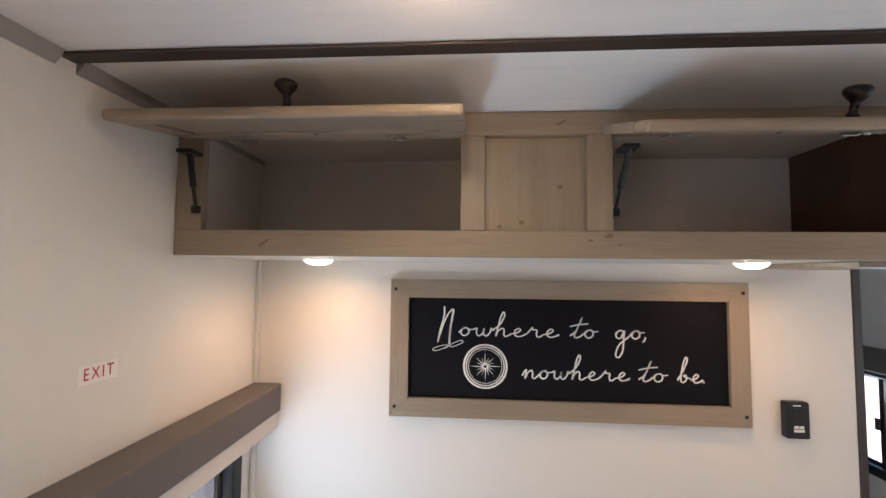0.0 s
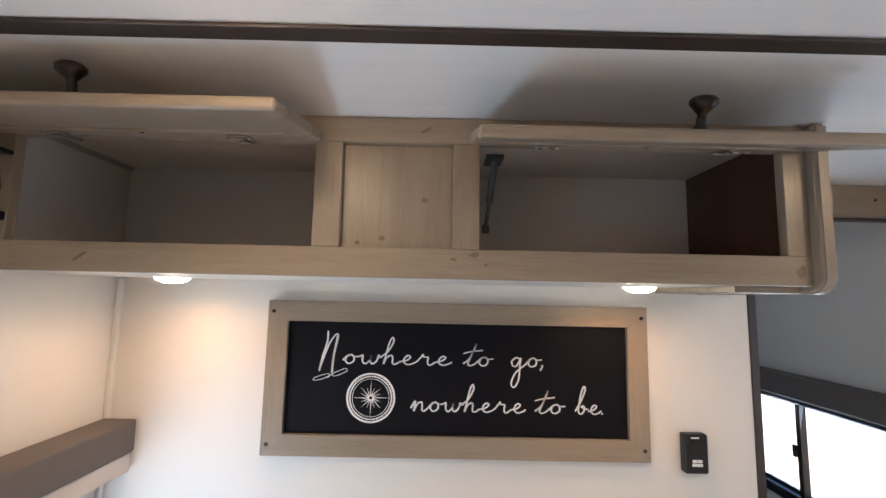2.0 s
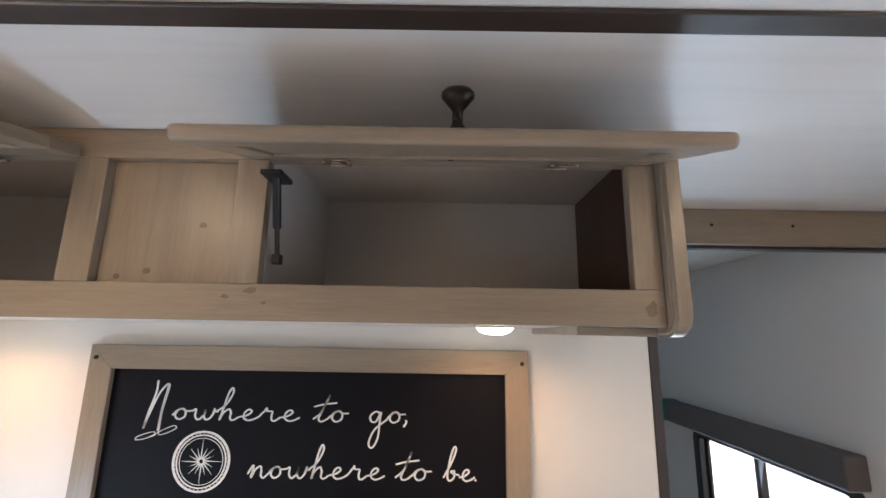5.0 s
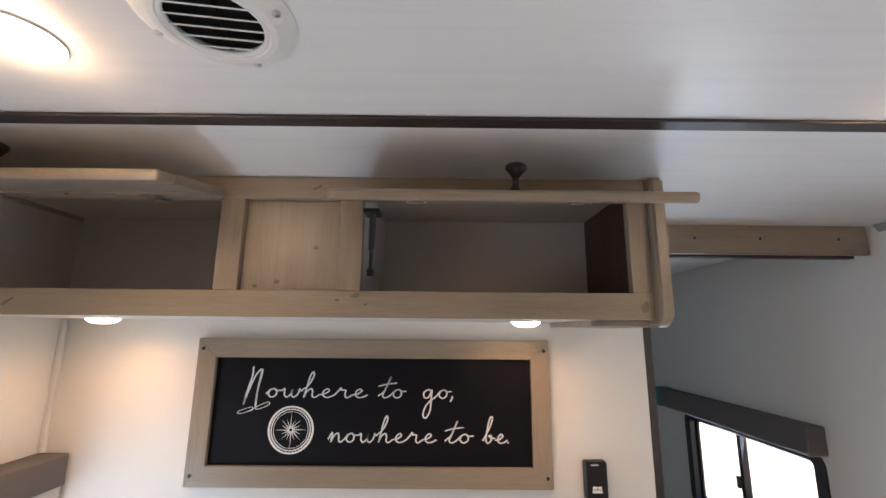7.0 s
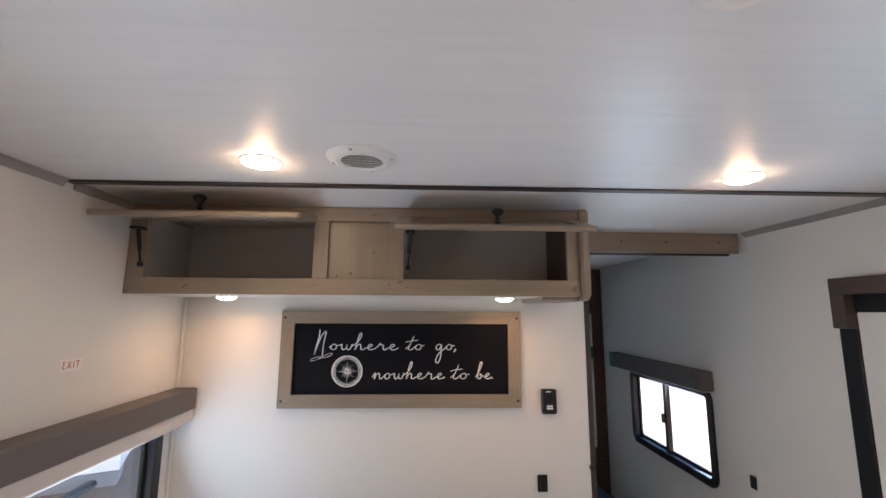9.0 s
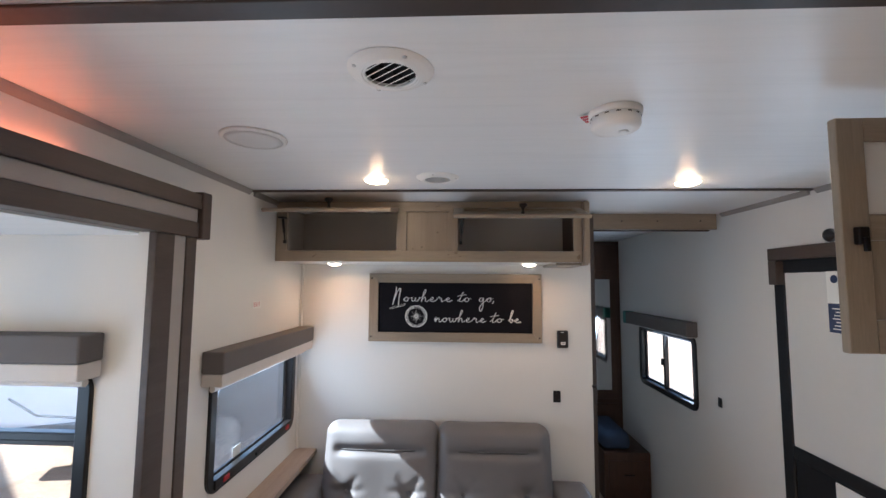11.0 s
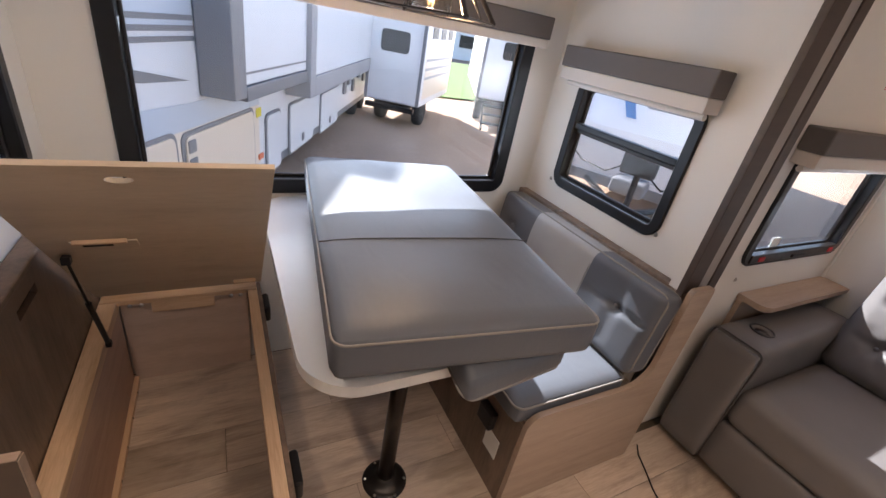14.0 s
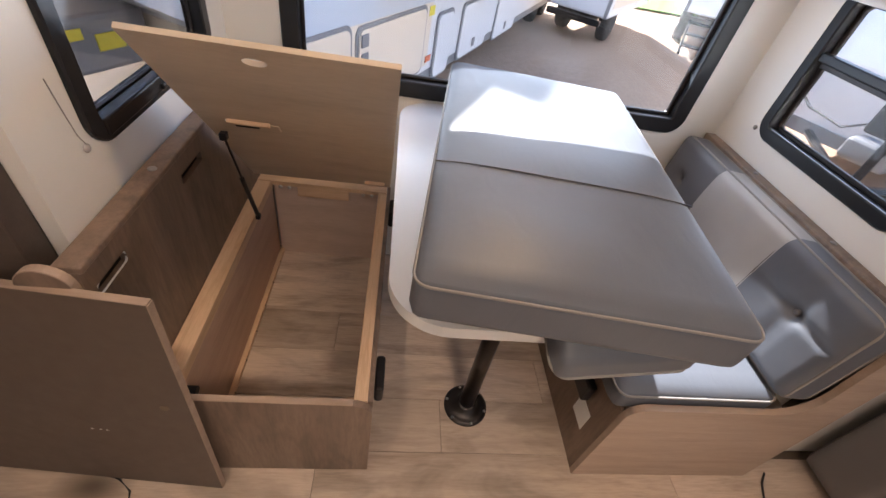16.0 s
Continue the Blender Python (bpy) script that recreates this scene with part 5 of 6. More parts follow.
LM = Matrix(((0, ldir.x, lnor.x, LA.x), (1, 0, 0, -2.7485), (0, ldir.z, lnor.z, LA.z), (0, 0, 0, 1)))


def plate_with_hole(bm, x0, x1, y0, y1, cx, cy, rx, ry, z0, z1, m, n=32):
    """A rectangular plate with an oval hole through it."""
    oval, edge = [], []
    for k in range(n):
        a = 2 * math.pi * (k + 0.5) / n
        c, s = math.cos(a), math.sin(a)
        oval.append((cx + rx * c, cy + ry * s))
        t = min(((x1 if c > 0 else x0) - cx) / c if abs(c) > 1e-9 else 9, ((y1 if s > 0 else y0) - cy) / s if abs(s) > 1e-9 else 9)
        edge.append((cx + t * c, cy + t * s))
    for corner in ((x0, y0), (x0, y1), (x1, y0), (x1, y1)):
        k = min(range(n), key=lambda j: (edge[j][0] - corner[0]) ** 2 + (edge[j][1] - corner[1]) ** 2)
        edge[k] = corner
    V = [[bm.verts.new(m @ Vector((x, y, z))) for x, y in pts] for pts, z in ((oval, z0), (edge, z0), (edge, z1), (oval, z1))]
    for a, b in zip(V, V[1:] + V[:1]):
        for k in range(n):
            bm.faces.new((a[k], a[(k + 1) % n], b[(k + 1) % n], b[k]))
    bmesh.ops.recalc_face_normals(bm, faces=bm.faces)
    return bm


lid = tpart("lid", plate_with_hole(bmesh.new(), -lw / 2, lw / 2, 0.0, LL, -0.03, LL - 0.052, 0.024, 0.014, -0.012, 0.0, LM), M_PLY, "raised pale plywood lid")


def on_lid(bm):
    bm.transform(LM)
    return bm


latch = part("latch_block", on_lid(box(box(bx(-0.185, -0.075, 0.502, 0.512, 0.0002, 0.012, 0.002), -0.185, -0.162, 0.4985, 0.5018, 0.0042, 0.010, 0.001), -0.100, -0.075, 0.4985, 0.5018, 0.0042, 0.010, 0.001)), M_PINEY, lid, "raw pine latch block")
part("latch_plate", on_lid(bx(-0.185, -0.055, 0.466, 0.5015, 0.0002, 0.004, 0.0008)), M_PLY, lid)
# No recess is cut; a black slab paints the slot's shade.
part("latch_slot", on_lid(bx(-0.170, -0.108, 0.474, 0.4975, 0.0042, 0.0056, 0.0003)), M_DULLBLACK, lid, "thin black slab for the slot's shade")
part("stop_block", on_lid(bx(0.16, 0.235, 0.045, 0.060, 0.0002, 0.014, 0.002)), M_PINEY, lid)
for x in (-0.19, -0.155, 0.19, 0.16):
    part("screw", on_lid(rod(bmesh.new(), (x, 0.50 if x < 0 else 0.052, 0.0), (x, 0.50 if x < 0 else 0.052, 0.003), 0.003, seg=8)), M_STEEL, lid)
s_top, s_low = Vector((-0.490, -2.962, 0.800)), Vector((-0.640, -2.962, 0.402))
stay = tpart("gas_strut", rod(bmesh.new(), s_low, s_low.lerp(s_top, 0.55), 0.0075), M_BLACK, "black gas strut")
tpart("piston", rod(bmesh.new(), s_low.lerp(s_top, 0.55), s_top, 0.0038, seg=10), M_BLACKM, parent=stay)
tpart("strut_end", bx(s_top.x - 0.010, s_top.x + 0.012, s_top.y - 0.010, s_top.y + 0.010, s_top.z - 0.006, s_top.z + 0.016, 0.003), M_BLACK, parent=stay)
tpart("strut_foot", bx(s_low.x - 0.010, s_low.x + 0.010, s_low.y - 0.008, s_low.y + 0.008, s_low.z - 0.010, s_low.z + 0.010, 0.003), M_BLACK, parent=stay)

# loose panel leaning in front of the slide jamb
pan = thing("loose_panel", "loose wood-look panel leaning upright beside the storage bench", "panel", (0.128, -2.902, 0.0))
pan.matrix_world = pose(0.128, -2.902, 0.004, 0, -2.6, -5.0)
part("board", bx(0.0, 0.019, -0.62, 0.0, 0.0, 0.792, 0.001), M_PANEL, pan)
part("edge_band", bx(0.001, 0.018, 0.0002, 0.002, 0.001, 0.791), M_BENCH, pan, "pale edge banding")
part("edge_band", bx(0.001, 0.018, -0.62, 0.0, 0.7922, 0.794), M_BENCH, pan, "pale edge banding")
part("cam_bolt", rod(bmesh.new(), (0.019, -0.055, 0.44), (0.0205, -0.055, 0.44), 0.010), M_KNOT, pan, "brown cam hole")
for y in (-0.26, -0.24, -0.225):
    part("screw", rod(bmesh.new(), (0.019, y, 0.30), (0.0203, y, 0.30), 0.003, seg=8), M_STEEL, pan)

# ---- table with cushions stacked on it ----
tab = thing("dinette_table", "white laminate dinette table on a dark pedestal leg", "table", (-0.139, -2.147, 0))
part("tabletop", slab(bmesh.new(), [(x - 0.395 + 0.139, y + 0.005) for x, y in ring_outline(1.032, 0.675, 0.13, 10)], Matrix.Translation((0, 0, 0.770)), 0.030), M_TABLE, tab, "white laminate top")
part("leg", rod(bmesh.new(), (0, 0, 0.016), (0, 0, 0.757), 0.027, seg=24), M_BRONZE, tab, "dark bronze pole", True)
part("floor_flange", lathe(bmesh.new(), [(0.080, 0.0), (0.080, 0.004), (0.066, 0.008), (0.045, 0.012), (0.036, 0.030), (0.029, 0.034)], (0, 0, 0.0), seg=36), M_BLACKM, tab, "black floor flange", True)
part("top_flange", lathe(bmesh.new(), [(0.034, 0.735), (0.080, 0.764), (0.080, 0.7695)], (0, 0, 0), seg=32), M_BLACKM, tab, smooth=True)
for k in range(6):
    a = radians(60 * k + 12)
    part("bolt", lathe(bmesh.new(), [(0.005, 0), (0.005, 0.003), (0.002, 0.005)], (0.071 * math.cos(a), 0.071 * math.sin(a), 0.005), seg=10), M_STEEL, tab, smooth=True)

uc = thing("backrest_cushion", "spare grey vinyl cushion lying on the table", "cushion", (-0.29, -2.05, 0.801))
part("pad", soft_box(bmesh.new(), 0.96, 0.31, 0.080, 0.026, Matrix.Translation((0, 0, 0.040)) @ pose(0, 0, 0, 0, 0, 5), 20, 0.0, wave=0.004), M_VINYL, uc, smooth=True)
piping(uc, Matrix.Translation((0, 0, 0.004)) @ pose(0, 0, 0, 0, 0, 5), 0.957, 0.307, 0.010, M_PIPE, 0.003)
for pad in uc.children:
    for v in pad.data.vertices:
        if v.co.x > 0.40:
            v.co.z -= (v.co.x - 0.40) * 0.55

big = thing("bench_cushion", "large grey vinyl bench cushion with a front seam on the table", "cushion")
big.matrix_world = pose(-0.308, -2.098, 0.881, 0, 0, -7.1)
mg = Matrix.Translation((0, 0, 0.052))
part("pad", soft_box(bmesh.new(), 1.045, 0.580, 0.104, 0.026, mg, 34, 0.010, wave=0.004, seed=4.0), M_VINYL, big, smooth=True)
piping(big, mg, 1.043, 0.578, 0.038, M_PIPE, 0.0026, 0.03)
part("seam", tube(bmesh.new(), [mg @ Vector((0.168, -0.286 + 0.0286 * k, 0.0538 + 0.0095 * (1 - ((k - 10) / 10.0) ** 4))) for k in range(21)], 0.0018, 6), M_PIPED, big, "sewn seam")

# ---- pendant lamp ----
pl = thing("pendant_lamp", "black wire cage pendant with a glowing filament bulb", "pendant lamp", (-0.284, -2.149, SLIDE_TOP - 0.0005))
part("canopy", lathe(bmesh.new(), [(0.066, 0.0), (0.066, -0.008), (0.058, -0.020), (0.022, -0.034), (0.010, -0.038)], (0, 0, 0), seg=32), M_BLACKM, pl, smooth=True)
part("stem", rod(bmesh.new(), (0, 0, -0.036), (0, 0, -0.150), 0.006), M_BLACKM, pl)
part("socket", lathe(bmesh.new(), [(0.008, -0.148), (0.022, -0.154), (0.024, -0.190), (0.021, -0.204), (0.016, -0.206)], (0, 0, 0), seg=24), M_BRONZE, pl, smooth=True)
ZT, ZB, RT, RB = -0.158, -0.293, 0.050, 0.172
cage = part("cage", tube(bmesh.new(), [(RT * math.cos(a), RT * math.sin(a), ZT) for a in (radians(90 * k) for k in range(4))], 0.0035, 6, True), M_BLACKM, pl, "black wire cage")
for k in range(4):
    a, b = radians(90 * k), radians(90 * k + 90)
    d0, d1 = Vector((math.cos(a), math.sin(a), 0)), Vector((math.cos(b), math.sin(b), 0))
    bar = rod(bmesh.new(), d0 * RT + Vector((0, 0, ZT)), d0 * RB + Vector((0, 0, ZB)), 0.0062, seg=8)
    part("bar", bar, M_BLACKM, cage, "flat black bar")
    part("bottom_wire", rod(bmesh.new(), d0 * RB + Vector((0, 0, ZB)), d1 * RB + Vector((0, 0, ZB)), 0.0022, seg=6), M_BLACKM, cage)
    md = (d0 + d1) / 2
    part("wire", rod(bmesh.new(), d0 * RT + Vector((0, 0, ZT)), md * RB + Vector((0, 0, ZB)), 0.0016, seg=6), M_BLACKM, cage)
    part("wire", rod(bmesh.new(), d1 * RT + Vector((0, 0, ZT)), md * RB + Vector((0, 0, ZB)), 0.0016, seg=6), M_BLACKM, cage)
    part("spoke", rod(bmesh.new(), d0 * 0.02 + Vector((0, 0, -0.156)), d0 * RT + Vector((0, 0, ZT)), 0.003, seg=6), M_BLACKM, cage)
part("jar", lathe(bmesh.new(), [(0.026, -0.190), (0.044, -0.206), (0.046, -0.270), (0.044, -0.285)], (0, 0, 0), seg=28), M_JAR, pl, "clear glass jar", True)
bulb = part("bulb", lathe(bmesh.new(), [(0.011, -0.204), (0.013, -0.213), (0.0235, -0.240), (0.0215, -0.260), (0.012, -0.272), (0.002, -0.275)], (0, 0, 0), seg=24), M_AMBER, pl, "amber glass bulb", True)
for k in range(4):
    a = radians(45 + 90 * k)
    ca, sa = math.cos(a), math.sin(a)
    part("filament", tube(bmesh.new(), [(0.004 * ca, 0.004 * sa, -0.214), (0.009 * ca, 0.009 * sa, -0.236), (0.004 * ca, 0.004 * sa, -0.258)], 0.0026, 6), M_BULB, bulb, "glowing filament")
bl = bpy.data.lights.new("pendant_light", "POINT")
bl.energy, bl.color, bl.shadow_soft_size = 1.2, (1.0, 0.68, 0.36), 0.02
new("pendant_light", bl).location = (-0.284, -2.149, SLIDE_TOP - 0.300)

# cables lying on the floor
for pts in ([(0.085, -1.04, 0.004), (0.12, -1.075, 0.004), (0.19, -1.11, 0.004), (0.26, -1.15, 0.004), (0.40, -1.20, 0.004)],
            [(0.112, -3.24, 0.004), (0.125, -3.19, 0.004), (0.155, -3.15, 0.004), (0.24, -3.12, 0.004), (0.36, -3.16, 0.004)]):
    fc = thing("floor_cable", "thin black cable lying on the plank floor", "cable", pts[0], "loose cables")
    part("wire", tube(bmesh.new(), [tuple(Vector(p) - Vector(pts[0])) for p in pts], 0.0032, 8), M_BLACK, fc)
# ---- outside ----
GZ = -0.85
gr = bmesh.new()
bmesh.ops.create_grid(gr, x_segments=60, y_segments=60, size=120)
for v in gr.verts:
    v.co.z = GZ + 0.03 * noise.noise(Vector((v.co.x * 0.4, v.co.y * 0.4, 0)))
tagged(part("ground", gr, M_GROUND), "dry brown gravel yard between parked trailers", "ground", kind="structure")
tagged(part("grass_strip", bx(-34, -14.6, 4.0, 26, GZ + 0.02, GZ + 0.06), M_GRASS), "sunlit green grass beyond the trailers", "grass", kind="structure")


def wheel(parent, x, y, z, axis, r=0.36):
    t = part("wheel", lathe(bmesh.new(), [(r * 0.6, -0.11), (r * 0.93, -0.11), (r, -0.07), (r, 0.07), (r * 0.93, 0.11), (r * 0.6, 0.11)], (x, y, z), axis, 28), M_DULLBLACK, parent, "black tyre", True)
    part("rim", lathe(bmesh.new(), [(r * 0.6, -0.10), (r * 0.55, 0.09), (r * 0.2, 0.112), (r * 0.05, 0.113)], (x, y, z), axis, 20), M_STEEL, t, smooth=True)


def rounded_panel(w, h, r, depth, m):
    return slab(bmesh.new(), ring_outline(w, h, r, 5), m, depth)


# long trailer beside the slide-out: local x runs along its side, local y outward, z up
TA = thing("travel_trailer", "long white and grey fifth-wheel trailer parked alongside", "trailer")
ang = math.degrees(math.atan2(0.447, -0.894))
TA.matrix_world = pose(-2.75, -3.20, GZ, 0, 0, ang - 180 + 180)


def side_m(x, z, y=0.0):
    """A plane on the trailer's side, facing outward."""
    return Matrix(((1, 0, 0, x), (0, 0, -1, y), (0, 1, 0, z), (0, 0, 0, 1)))


XZ = Matrix(((1, 0, 0, 0), (0, 0, -1, -0.004), (0, 1, 0, 0), (0, 0, 0, 1)))
# Body height raised so that its unseen top shades the table.
part("body", bx(-0.9, 10.3, 0.0, 2.3, 0.42, 4.40, 0.02), M_TRAILER, TA, "white gel-coat body")
nose = slab(bmesh.new(), [(-0.88, 1.45), (-0.88, 4.31), (-2.2, 4.2), (-3.3, 3.3), (-3.6, 2.3), (-3.0, 1.95), (-1.5, 1.78)], Matrix(((1, 0, 0, 0), (0, 0, 1, 0.01), (0, 1, 0, 0), (0, 0, 0, 1))), 2.26)
part("nose", nose, M_TRAILER, TA, "overhanging white nose")
part("pin_box", bx(-1.45, -0.96, 0.30, 0.62, 1.22, 1.50, 0.03), M_TRAILERG, TA, "black hitch box")
part("hitch_label", bx(-1.26, -1.12, 0.290, 0.2995, 1.33, 1.41), M_YELLOW, TA, "yellow label")
part("hitch_label", bx(-1.40, -1.32, 0.290, 0.2995, 1.40, 1.45), M_YELLOW, TA, "yellow label")
part("front_panel", bx(-0.912, -0.9005, 0.04, 2.26, 0.43, 1.44, 0.004), M_TRAILERT, TA, "sandy lower front panel")
part("skirt", bx(-0.85, 10.2, 0.01, 2.25, 0.30, 0.419), M_TRAILERG, TA)
part("tan_panel", bx(-0.85, 2.28, -0.006, -0.0005, 0.50, 1.22), M_TRAILERT, TA, "tan lower panel")
part("blue_band", slab(bmesh.new(), [(-0.85, 1.23), (2.3, 1.20), (2.3, 1.45), (0.9, 1.42), (-0.85, 1.52)], XZ, 0.005), M_TRAILERB, TA, "pale blue grey band")
part("swoosh", slab(bmesh.new(), [(-0.85, 1.78), (0.3, 1.64), (0.9, 1.60), (0.2, 1.74), (-0.85, 1.95)], XZ, 0.006), M_TRAILERG, TA, "dark grey swoosh")
part("upper_panel", bx(-0.85, 1.02, -0.008, -0.0005, 1.98, 3.4), M_TRAILERB, TA, "pale blue upper panel")
for k in range(3):
    part("stripe", bx(-0.85, 1.02, -0.014, -0.0085, 1.90 + 0.075 * k, 1.94 + 0.075 * k, 0.002), M_TRAILERG, TA, "dark stripe")
s1 = part("slide_box", bx(1.28, 3.14, -0.30, -0.01, 1.56, 3.3, 0.02), M_TRAILER, TA, "projecting slide-out box")
part("slide_post", bx(1.03, 1.275, -0.32, -0.011, 1.46, 3.3, 0.01), M_TRAILERG, s1, "dark slide-out edge")
part("slide_trim", bx(1.28, 3.14, -0.32, -0.011, 1.42, 1.555, 0.01), M_TRAILERG, s1, "dark slide-out trim")
part("slide_line", bx(1.30, 3.12, -0.306, -0.3005, 1.66, 1.68), M_TRAILERG, s1)
s2 = part("slide_box", bx(3.40, 10.0, -0.34, -0.01, 1.47, 3.3, 0.02), M_TRAILER, TA, "long projecting slide-out box")
part("slide_post", bx(3.15, 3.395, -0.36, -0.011, 1.20, 3.3, 0.01), M_TRAILERG2, s2, "grey slide-out edge")
part("slide_trim", bx(3.40, 10.0, -0.36, -0.011, 1.20, 1.465, 0.01), M_TRAILERG2, s2, "grey slide-out trim")
part("slide_end", bx(9.95, 10.05, -0.365, -0.011, 1.20, 3.3, 0.01), M_TRAILERG, s2)
part("slide_window", rounded_panel(0.8, 0.4, 0.09, 0.012, side_m(2.3, 2.62, -0.301)), M_BLACK, s1, "dark rounded window")


def hatch(x0, x1, z0, z1, mt, latch=True):
    w, h, x, z = x1 - x0, z1 - z0, (x0 + x1) / 2, (z0 + z1) / 2
    part("hatch_seal", rounded_panel(w, h, 0.09, 0.010, side_m(x, z, -0.0065)), M_TRAILERG, TA, "grey seal")
    ht = part("hatch", rounded_panel(w - 0.09, h - 0.07, 0.07, 0.014, side_m(x, z, -0.0170)), mt, TA, "luggage hatch")
    if latch:
        part("hatch_latch", bx(x - 0.05, x + 0.05, -0.040, -0.0315, z - h * 0.36, z - h * 0.36 + 0.12, 0.01), M_TRAILERG, ht)


hatch(-0.80, 0.60, 0.46, 1.24, M_TRAILERT, False)
hatch(0.66, 2.12, 0.46, 1.20, M_TRAILERT, False)
hatch(2.44, 2.98, 0.26, 1.06, M_TRAILER, False)
hatch(3.28, 4.52, 0.30, 1.06, M_TRAILER)
hatch(4.92, 6.28, 0.26, 1.00, M_TRAILER)
for z in (0.86, 1.02):
    part("inlet", bx(0.72, 0.84, -0.046, -0.0315, z, z + 0.11, 0.01), M_TRAILERG, TA)
part("warning_label", bx(2.20, 2.34, -0.012, -0.0065, 1.06, 1.16), M_YELLOW, TA)
part("side_marker", bx(2.22, 2.36, -0.022, -0.0065, 0.54, 0.61, 0.005), M_ORANGE, TA)
for x, z in ((6.7, 0.75), (7.1, 0.9), (7.6, 0.7), (8.2, 0.95), (8.9, 0.8)):
    part("utility_port", bx(x, x + 0.22, -0.05, -0.0005, z, z + 0.26, 0.01), M_TRAILERG, TA)
wheel(TA, 8.4, 0.14, 0.37, (0, -1, 0))
wheel(TA, 9.4, 0.14, 0.37, (0, -1, 0))
# Unseen blocks on the roof, added to shape the sun on the table cushion.
part("notch_blocker", bx(1.78, 2.75, 0.0, 0.42, 4.401, 4.83, 0.01), M_TRAILERG, TA, "unseen grey block that throws the notch shadow on the cushion")
part("corner_blocker", bx(-0.85, 1.62, 0.0, 0.06, 4.401, 4.60, 0.01), M_TRAILERG2, TA, "unseen grey strip that shades the cushion's back corner")
part("landing_leg", bx(-0.75, -0.60, 0.25, 0.40, 0.02, 0.45, 0.01), M_BLACKM, TA)


def box_trailer(name, m, L, W, H, z0, label):
    ob = thing(name, label, "trailer", group="parked trailers")
    ob.matrix_world = m
    part("body", bx(0, L, 0, W, z0, H, 0.05), M_TRAILER, ob, "white body")
    for y in (0.02, W - 0.10):
        part("edge_trim", bx(-0.012, 0.0, y, y + 0.08, z0, H - 0.03, 0.004), M_TRAILERG, ob)
    part("bumper", bx(-0.14, -0.03, 0.10, W - 0.1, z0 - 0.16, z0 - 0.04, 0.01), M_BLACKM, ob)
    part("window_pane", rounded_panel(W * 0.48, 0.46, 0.09, 0.012, Matrix(((0, 0, -1, -0.001), (-1, 0, 0, W * 0.52), (0, 1, 0, z0 + 1.35), (0, 0, 0, 1)))), M_BLACK, ob, "dark rounded window")
    part("frame_rail", bx(0.1, L, 0.4, W - 0.4, z0 - 0.18, z0 - 0.001), M_BLACKM, ob)
    wheel(ob, 0.9, 0.20, 0.36, (0, 1, 0))
    wheel(ob, 0.9, W - 0.20, 0.36, (0, 1, 0))
    return ob


# Its unseen top is raised to 4.0 m to shade the ground.
tb = box_trailer("travel_trailer", pose(-8.9, 1.70, GZ, 0, 0, 143), 3.6, 1.42, 4.0, 0.57, "white trailer seen end-on across the yard")
part("side_panel", bx(0.15, 3.5, -0.008, -0.0005, 0.75, 1.75), M_TRAILERT, tb, "tan lower side panel")
for k in range(3):
    part("side_stripe", bx(0.15, 3.5, -0.014, -0.0085, 1.20 + 0.2 * k, 1.26 + 0.2 * k), M_TRAILERG2, tb, "grey side stripe")
    part("side_window", bx(0.5 + 1.0 * k, 1.1 + 1.0 * k, -0.014, -0.0005, 2.1, 2.7, 0.004), M_BLACK, tb, "dark side window")
tc = box_trailer("travel_trailer", pose(-9.46, 6.22, GZ, 0, 0, 153), 7.0, 2.3, 3.4, 0.75, "white trailer with entry steps folded down")
for k in range(3):
    part("step", bx(-0.34 - 0.28 * k, -0.10 - 0.28 * k, 1.35, 2.05, 0.58 - 0.20 * k, 0.62 - 0.20 * k, 0.01), M_BLACKM, tc, "folding step")
for y in (1.33, 2.05):
    part("step_rail", tube(bmesh.new(), [(-0.02, y, 0.68), (-1.05, y, 0.06)], 0.035, 6), M_BLACKM, tc)

# trailer whose front end faces the side window
TD = thing("travel_trailer", "white trailer front with blue decal stripes and a tongue jack", "trailer", (-3.92, 3.27, GZ), "parked trailers")
TD.rotation_euler = (0, 0, radians(26.6))
# Body lengthened to 9 m, out of view, to shade more ground.
fp = [(0.0, 0.62), (-0.06, 1.4), (0.25, 2.5), (1.0, 3.3), (9.0, 3.3), (9.0, 0.62)]
part("body", slab(bmesh.new(), fp, Matrix(((0, 0, 1, -1.15), (1, 0, 0, 0), (0, 1, 0, 0), (0, 0, 0, 1))), 2.45), M_TRAILER, TD, "white moulded front cap")
for x, w, mt, lean in ((-0.90, 0.06, M_BLUE, 0.12), (-0.22, 0.16, M_BLUE, 0.34), (1.10, 0.14, M_BLUE, 0.1)):
    b = slab(bmesh.new(), [(x, 0), (x + w, 0), (x + w - lean, 0.84), (x - lean, 0.84)], Matrix(((1, 0, 0, 0), (0, -0.06, -1, -0.085), (0, 1, 0, 1.61), (0, 0, 0, 1))), 0.006)
    part("decal", b, mt, TD, "blue decal stripe")
part("badge", slab(bmesh.new(), [(0.05, 0), (1.06, 0), (1.20, 0.27), (-0.04, 0.27)], Matrix(((1, 0, 0, 0), (0, -0.06, -1, -0.092), (0, 1, 0, 1.80), (0, 0, 0, 1))), 0.006), M_TRAILERG, TD, "grey badge panel")
for k in range(8):
    part("badge_mark", slab(bmesh.new(), [(0.12 + 0.12 * k, 0.07), (0.16 + 0.12 * k, 0.07), (0.19 + 0.12 * k, 0.19), (0.14 + 0.12 * k, 0.19)], Matrix(((1, 0, 0, 0), (0, -0.06, -1, -0.098), (0, 1, 0, 1.80), (0, 0, 0, 1))), 0.005), M_TRAILER, TD, "pale badge shape")
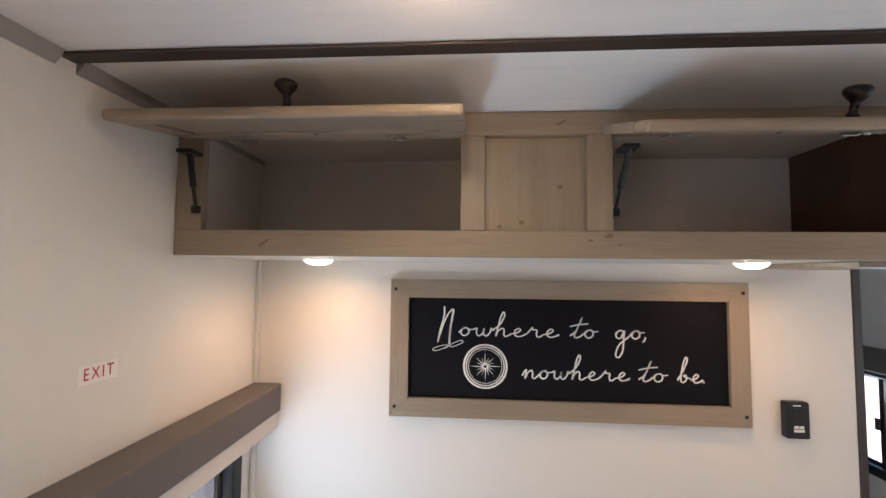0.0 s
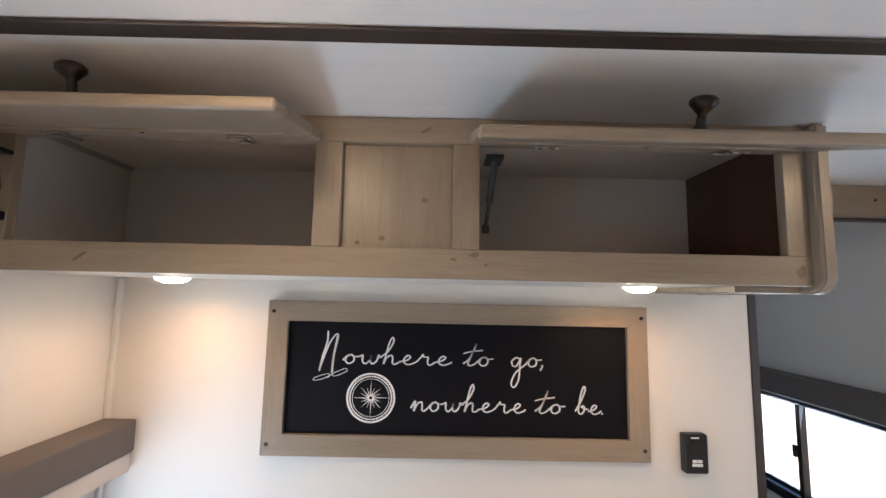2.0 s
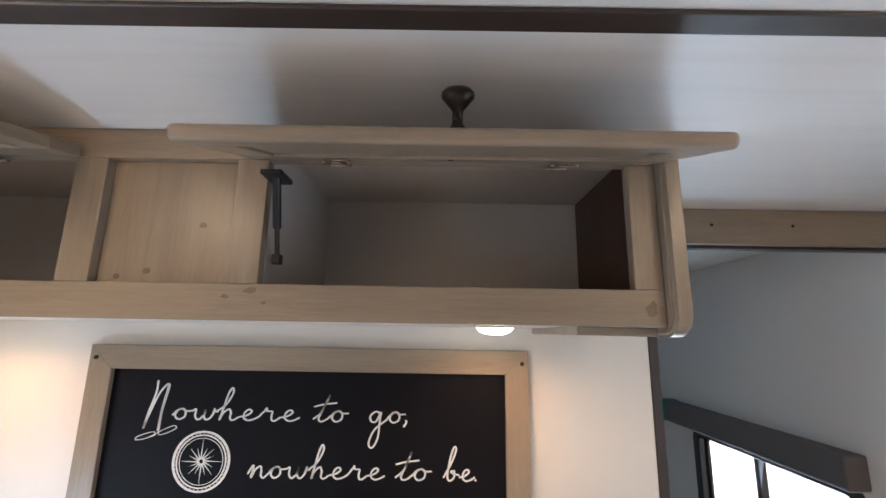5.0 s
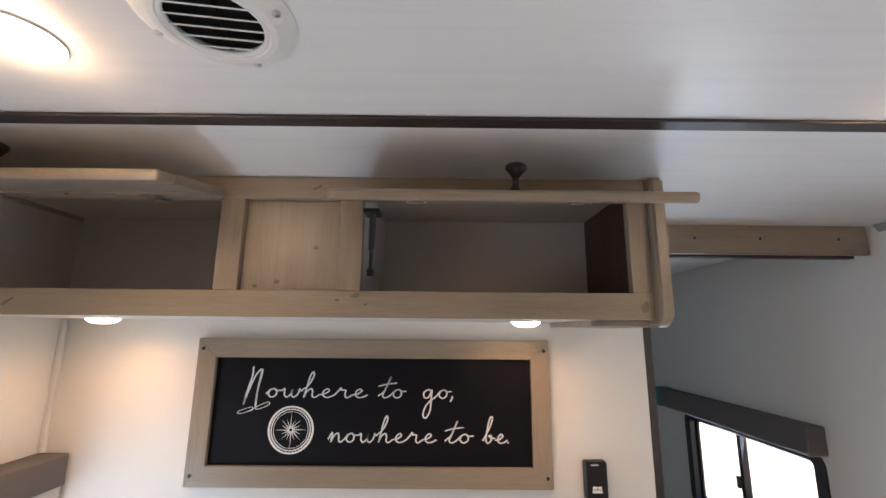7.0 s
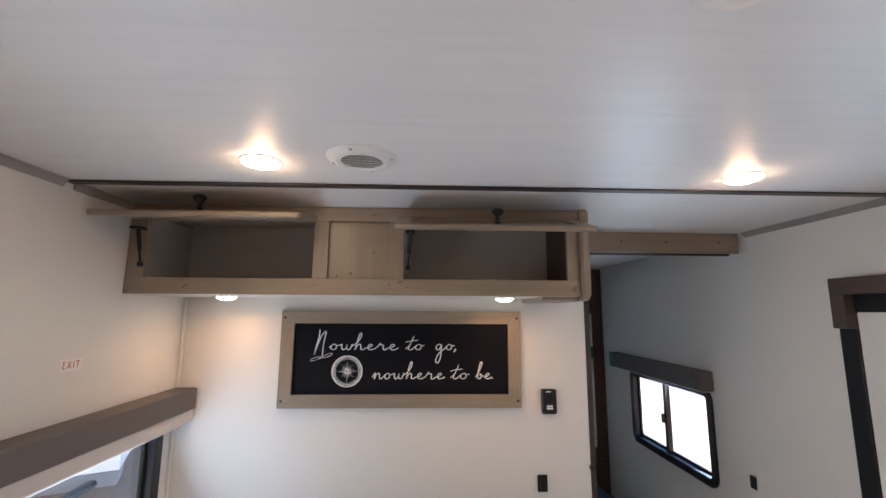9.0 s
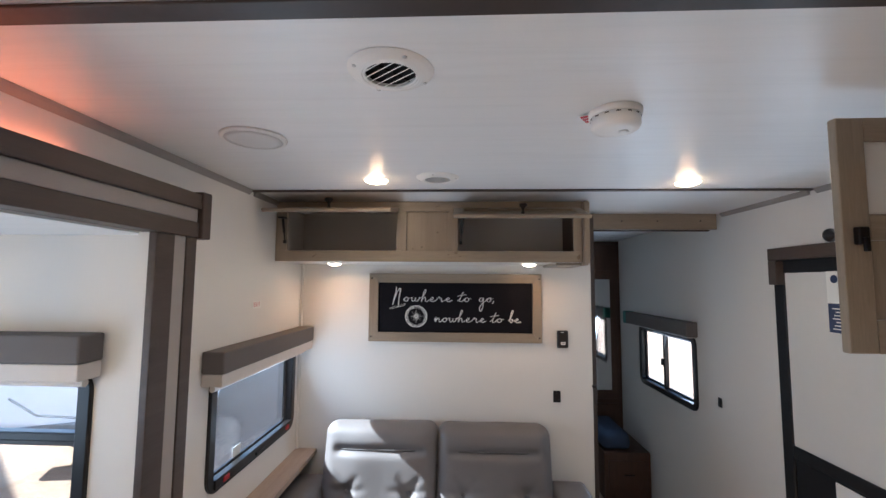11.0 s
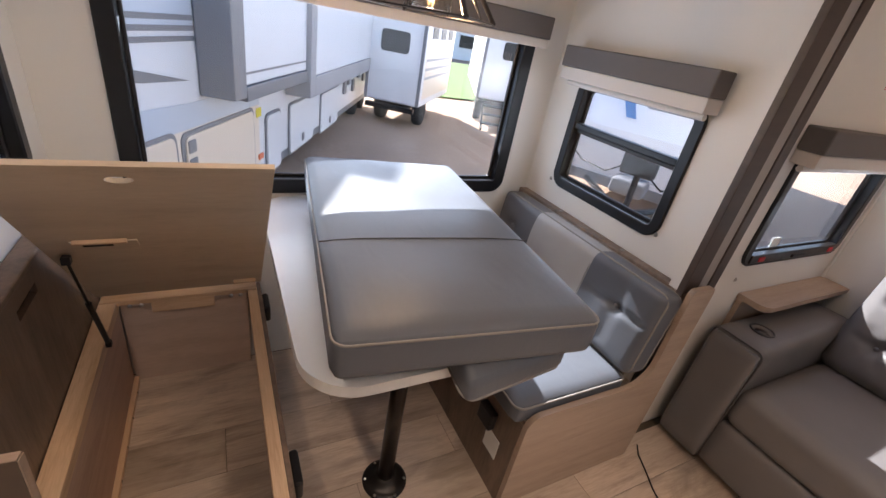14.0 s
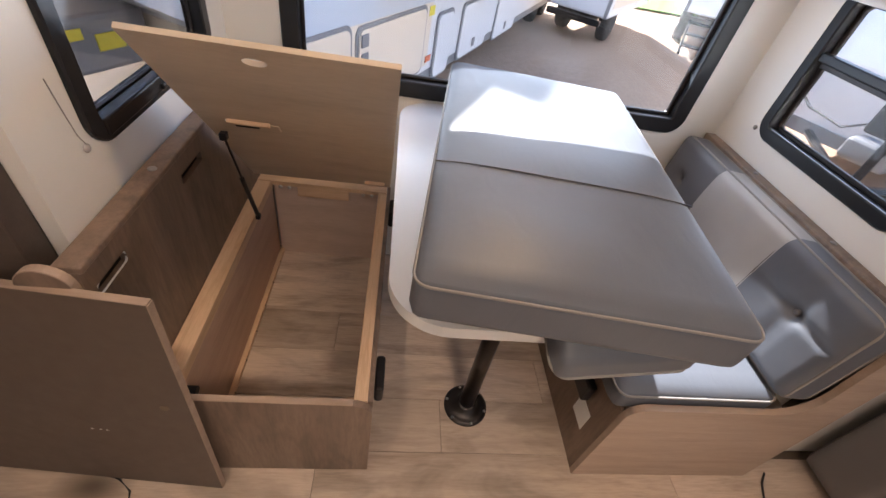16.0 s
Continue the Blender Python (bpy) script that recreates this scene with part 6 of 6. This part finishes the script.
part("lower_apron", bx(-1.14, 1.29, -0.02, 0.4, 0.45, 0.62, 0.01), M_TRAILERG, TD)
for s in (-1, 1):
    part("tongue_beam", tube(bmesh.new(), [(0.25 + s * 0.85, 0.1, 0.50), (0.45 + s * 0.06, -1.35, 0.52)], 0.05, 6), M_BLACKM, TD)
part("jack", rod(bmesh.new(), (0.45, -1.15, 0.05), (0.45, -1.15, 1.05), 0.045), M_BLACK, TD, "black tongue jack")
part("jack_head", bx(0.20, 0.66, -1.25, -1.05, 1.02, 1.36, 0.03), M_DULLBLACK, TD)
part("gas_cover", bx(0.0, 0.52, -0.62, -0.22, 0.55, 0.80, 0.06, 3), M_TRAILERG, TD)
part("cable", tube(bmesh.new(), [(0.62, -1.15, 1.03), (0.78, -1.0, 0.88), (0.98, -0.6, 0.95), (1.05, -0.06, 1.25)], 0.014, 6), M_BLACK, TD)

part("cable", tube(bmesh.new(), [(0.22, -1.15, 1.10), (0.0, -1.1, 0.95), (-0.5, -0.7, 0.92), (-1.0, -0.06, 1.0)], 0.014, 6), M_BLACK, TD)

# unseen trailer added on the door side of the yard to brighten the passage window
te = box_trailer("travel_trailer", pose(13.0, -6.0, GZ, 0, 0, 90) @ Matrix.Translation((0, -2.4, 0)), 26.0, 2.4, 3.4, 0.6, "long white trailer added as a bright backdrop beyond the passage window")

# distant yard edge
far = thing("far_building", "pale blue shed at the far edge of the yard", "building", (-40, 16, GZ))
part("wall", bx(-3, 0, -9, 9, 0, 3.6), M_TRAILER, far)
part("roof", bx(-3.3, 0.3, -9.3, 9.3, 3.6, 3.9), M_BLUE, far)
part("door", bx(0.0, 0.05, -2, 1, 0, 2.6), M_TRAILERG, far)
part("window", bx(0.0, 0.04, 3, 5, 1.1, 2.2), M_BLACK, far)

# ---- floor planks ----
PW, PL, GAP = 0.190, 1.22, 0.0016
floor_ob = bpy.data.objects["floor"]
plank_mesh = {}


def plank_data(w, l):
    key = (round(w, 3), round(l, 3))
    if key not in plank_mesh:
        b = bx(0, w, 0, l, -0.004, 0.0, 0.0007, 1)
        me = bpy.data.meshes.new("plank")
        b.to_mesh(me)
        b.free()
        me.materials.append(M_PLANK)
        plank_mesh[key] = me
    return plank_mesh[key]


row = 0
x = -0.917
rest = bmesh.new()
while x < WIDE:
    w = min(PW, WIDE - x)
    y = -2.243 - PL * 2 - ((row - 4) * 0.405) % PL
    while y < 2.05:
        a, b = max(y, -4.60), min(y + PL, 2.05)
        if b - a > 0.05 and not (x < -0.1 and (b < -3.05 or a > -1.25)):
            if x < 1.1 and b > -3.6 and a < -0.3:
                p = new("plank", plank_data(w - GAP, b - a - GAP))
                p.location = (x, a, 0)
                p.parent = floor_ob
            else:
                box(rest, x, x + w - GAP, a, b - GAP, -0.004, 0.0)
        y += PL
    x += PW
    row += 1
far_planks = part("far_planks", rest, M_PLANK, floor_ob)
far_planks["kind"] = "stuff"
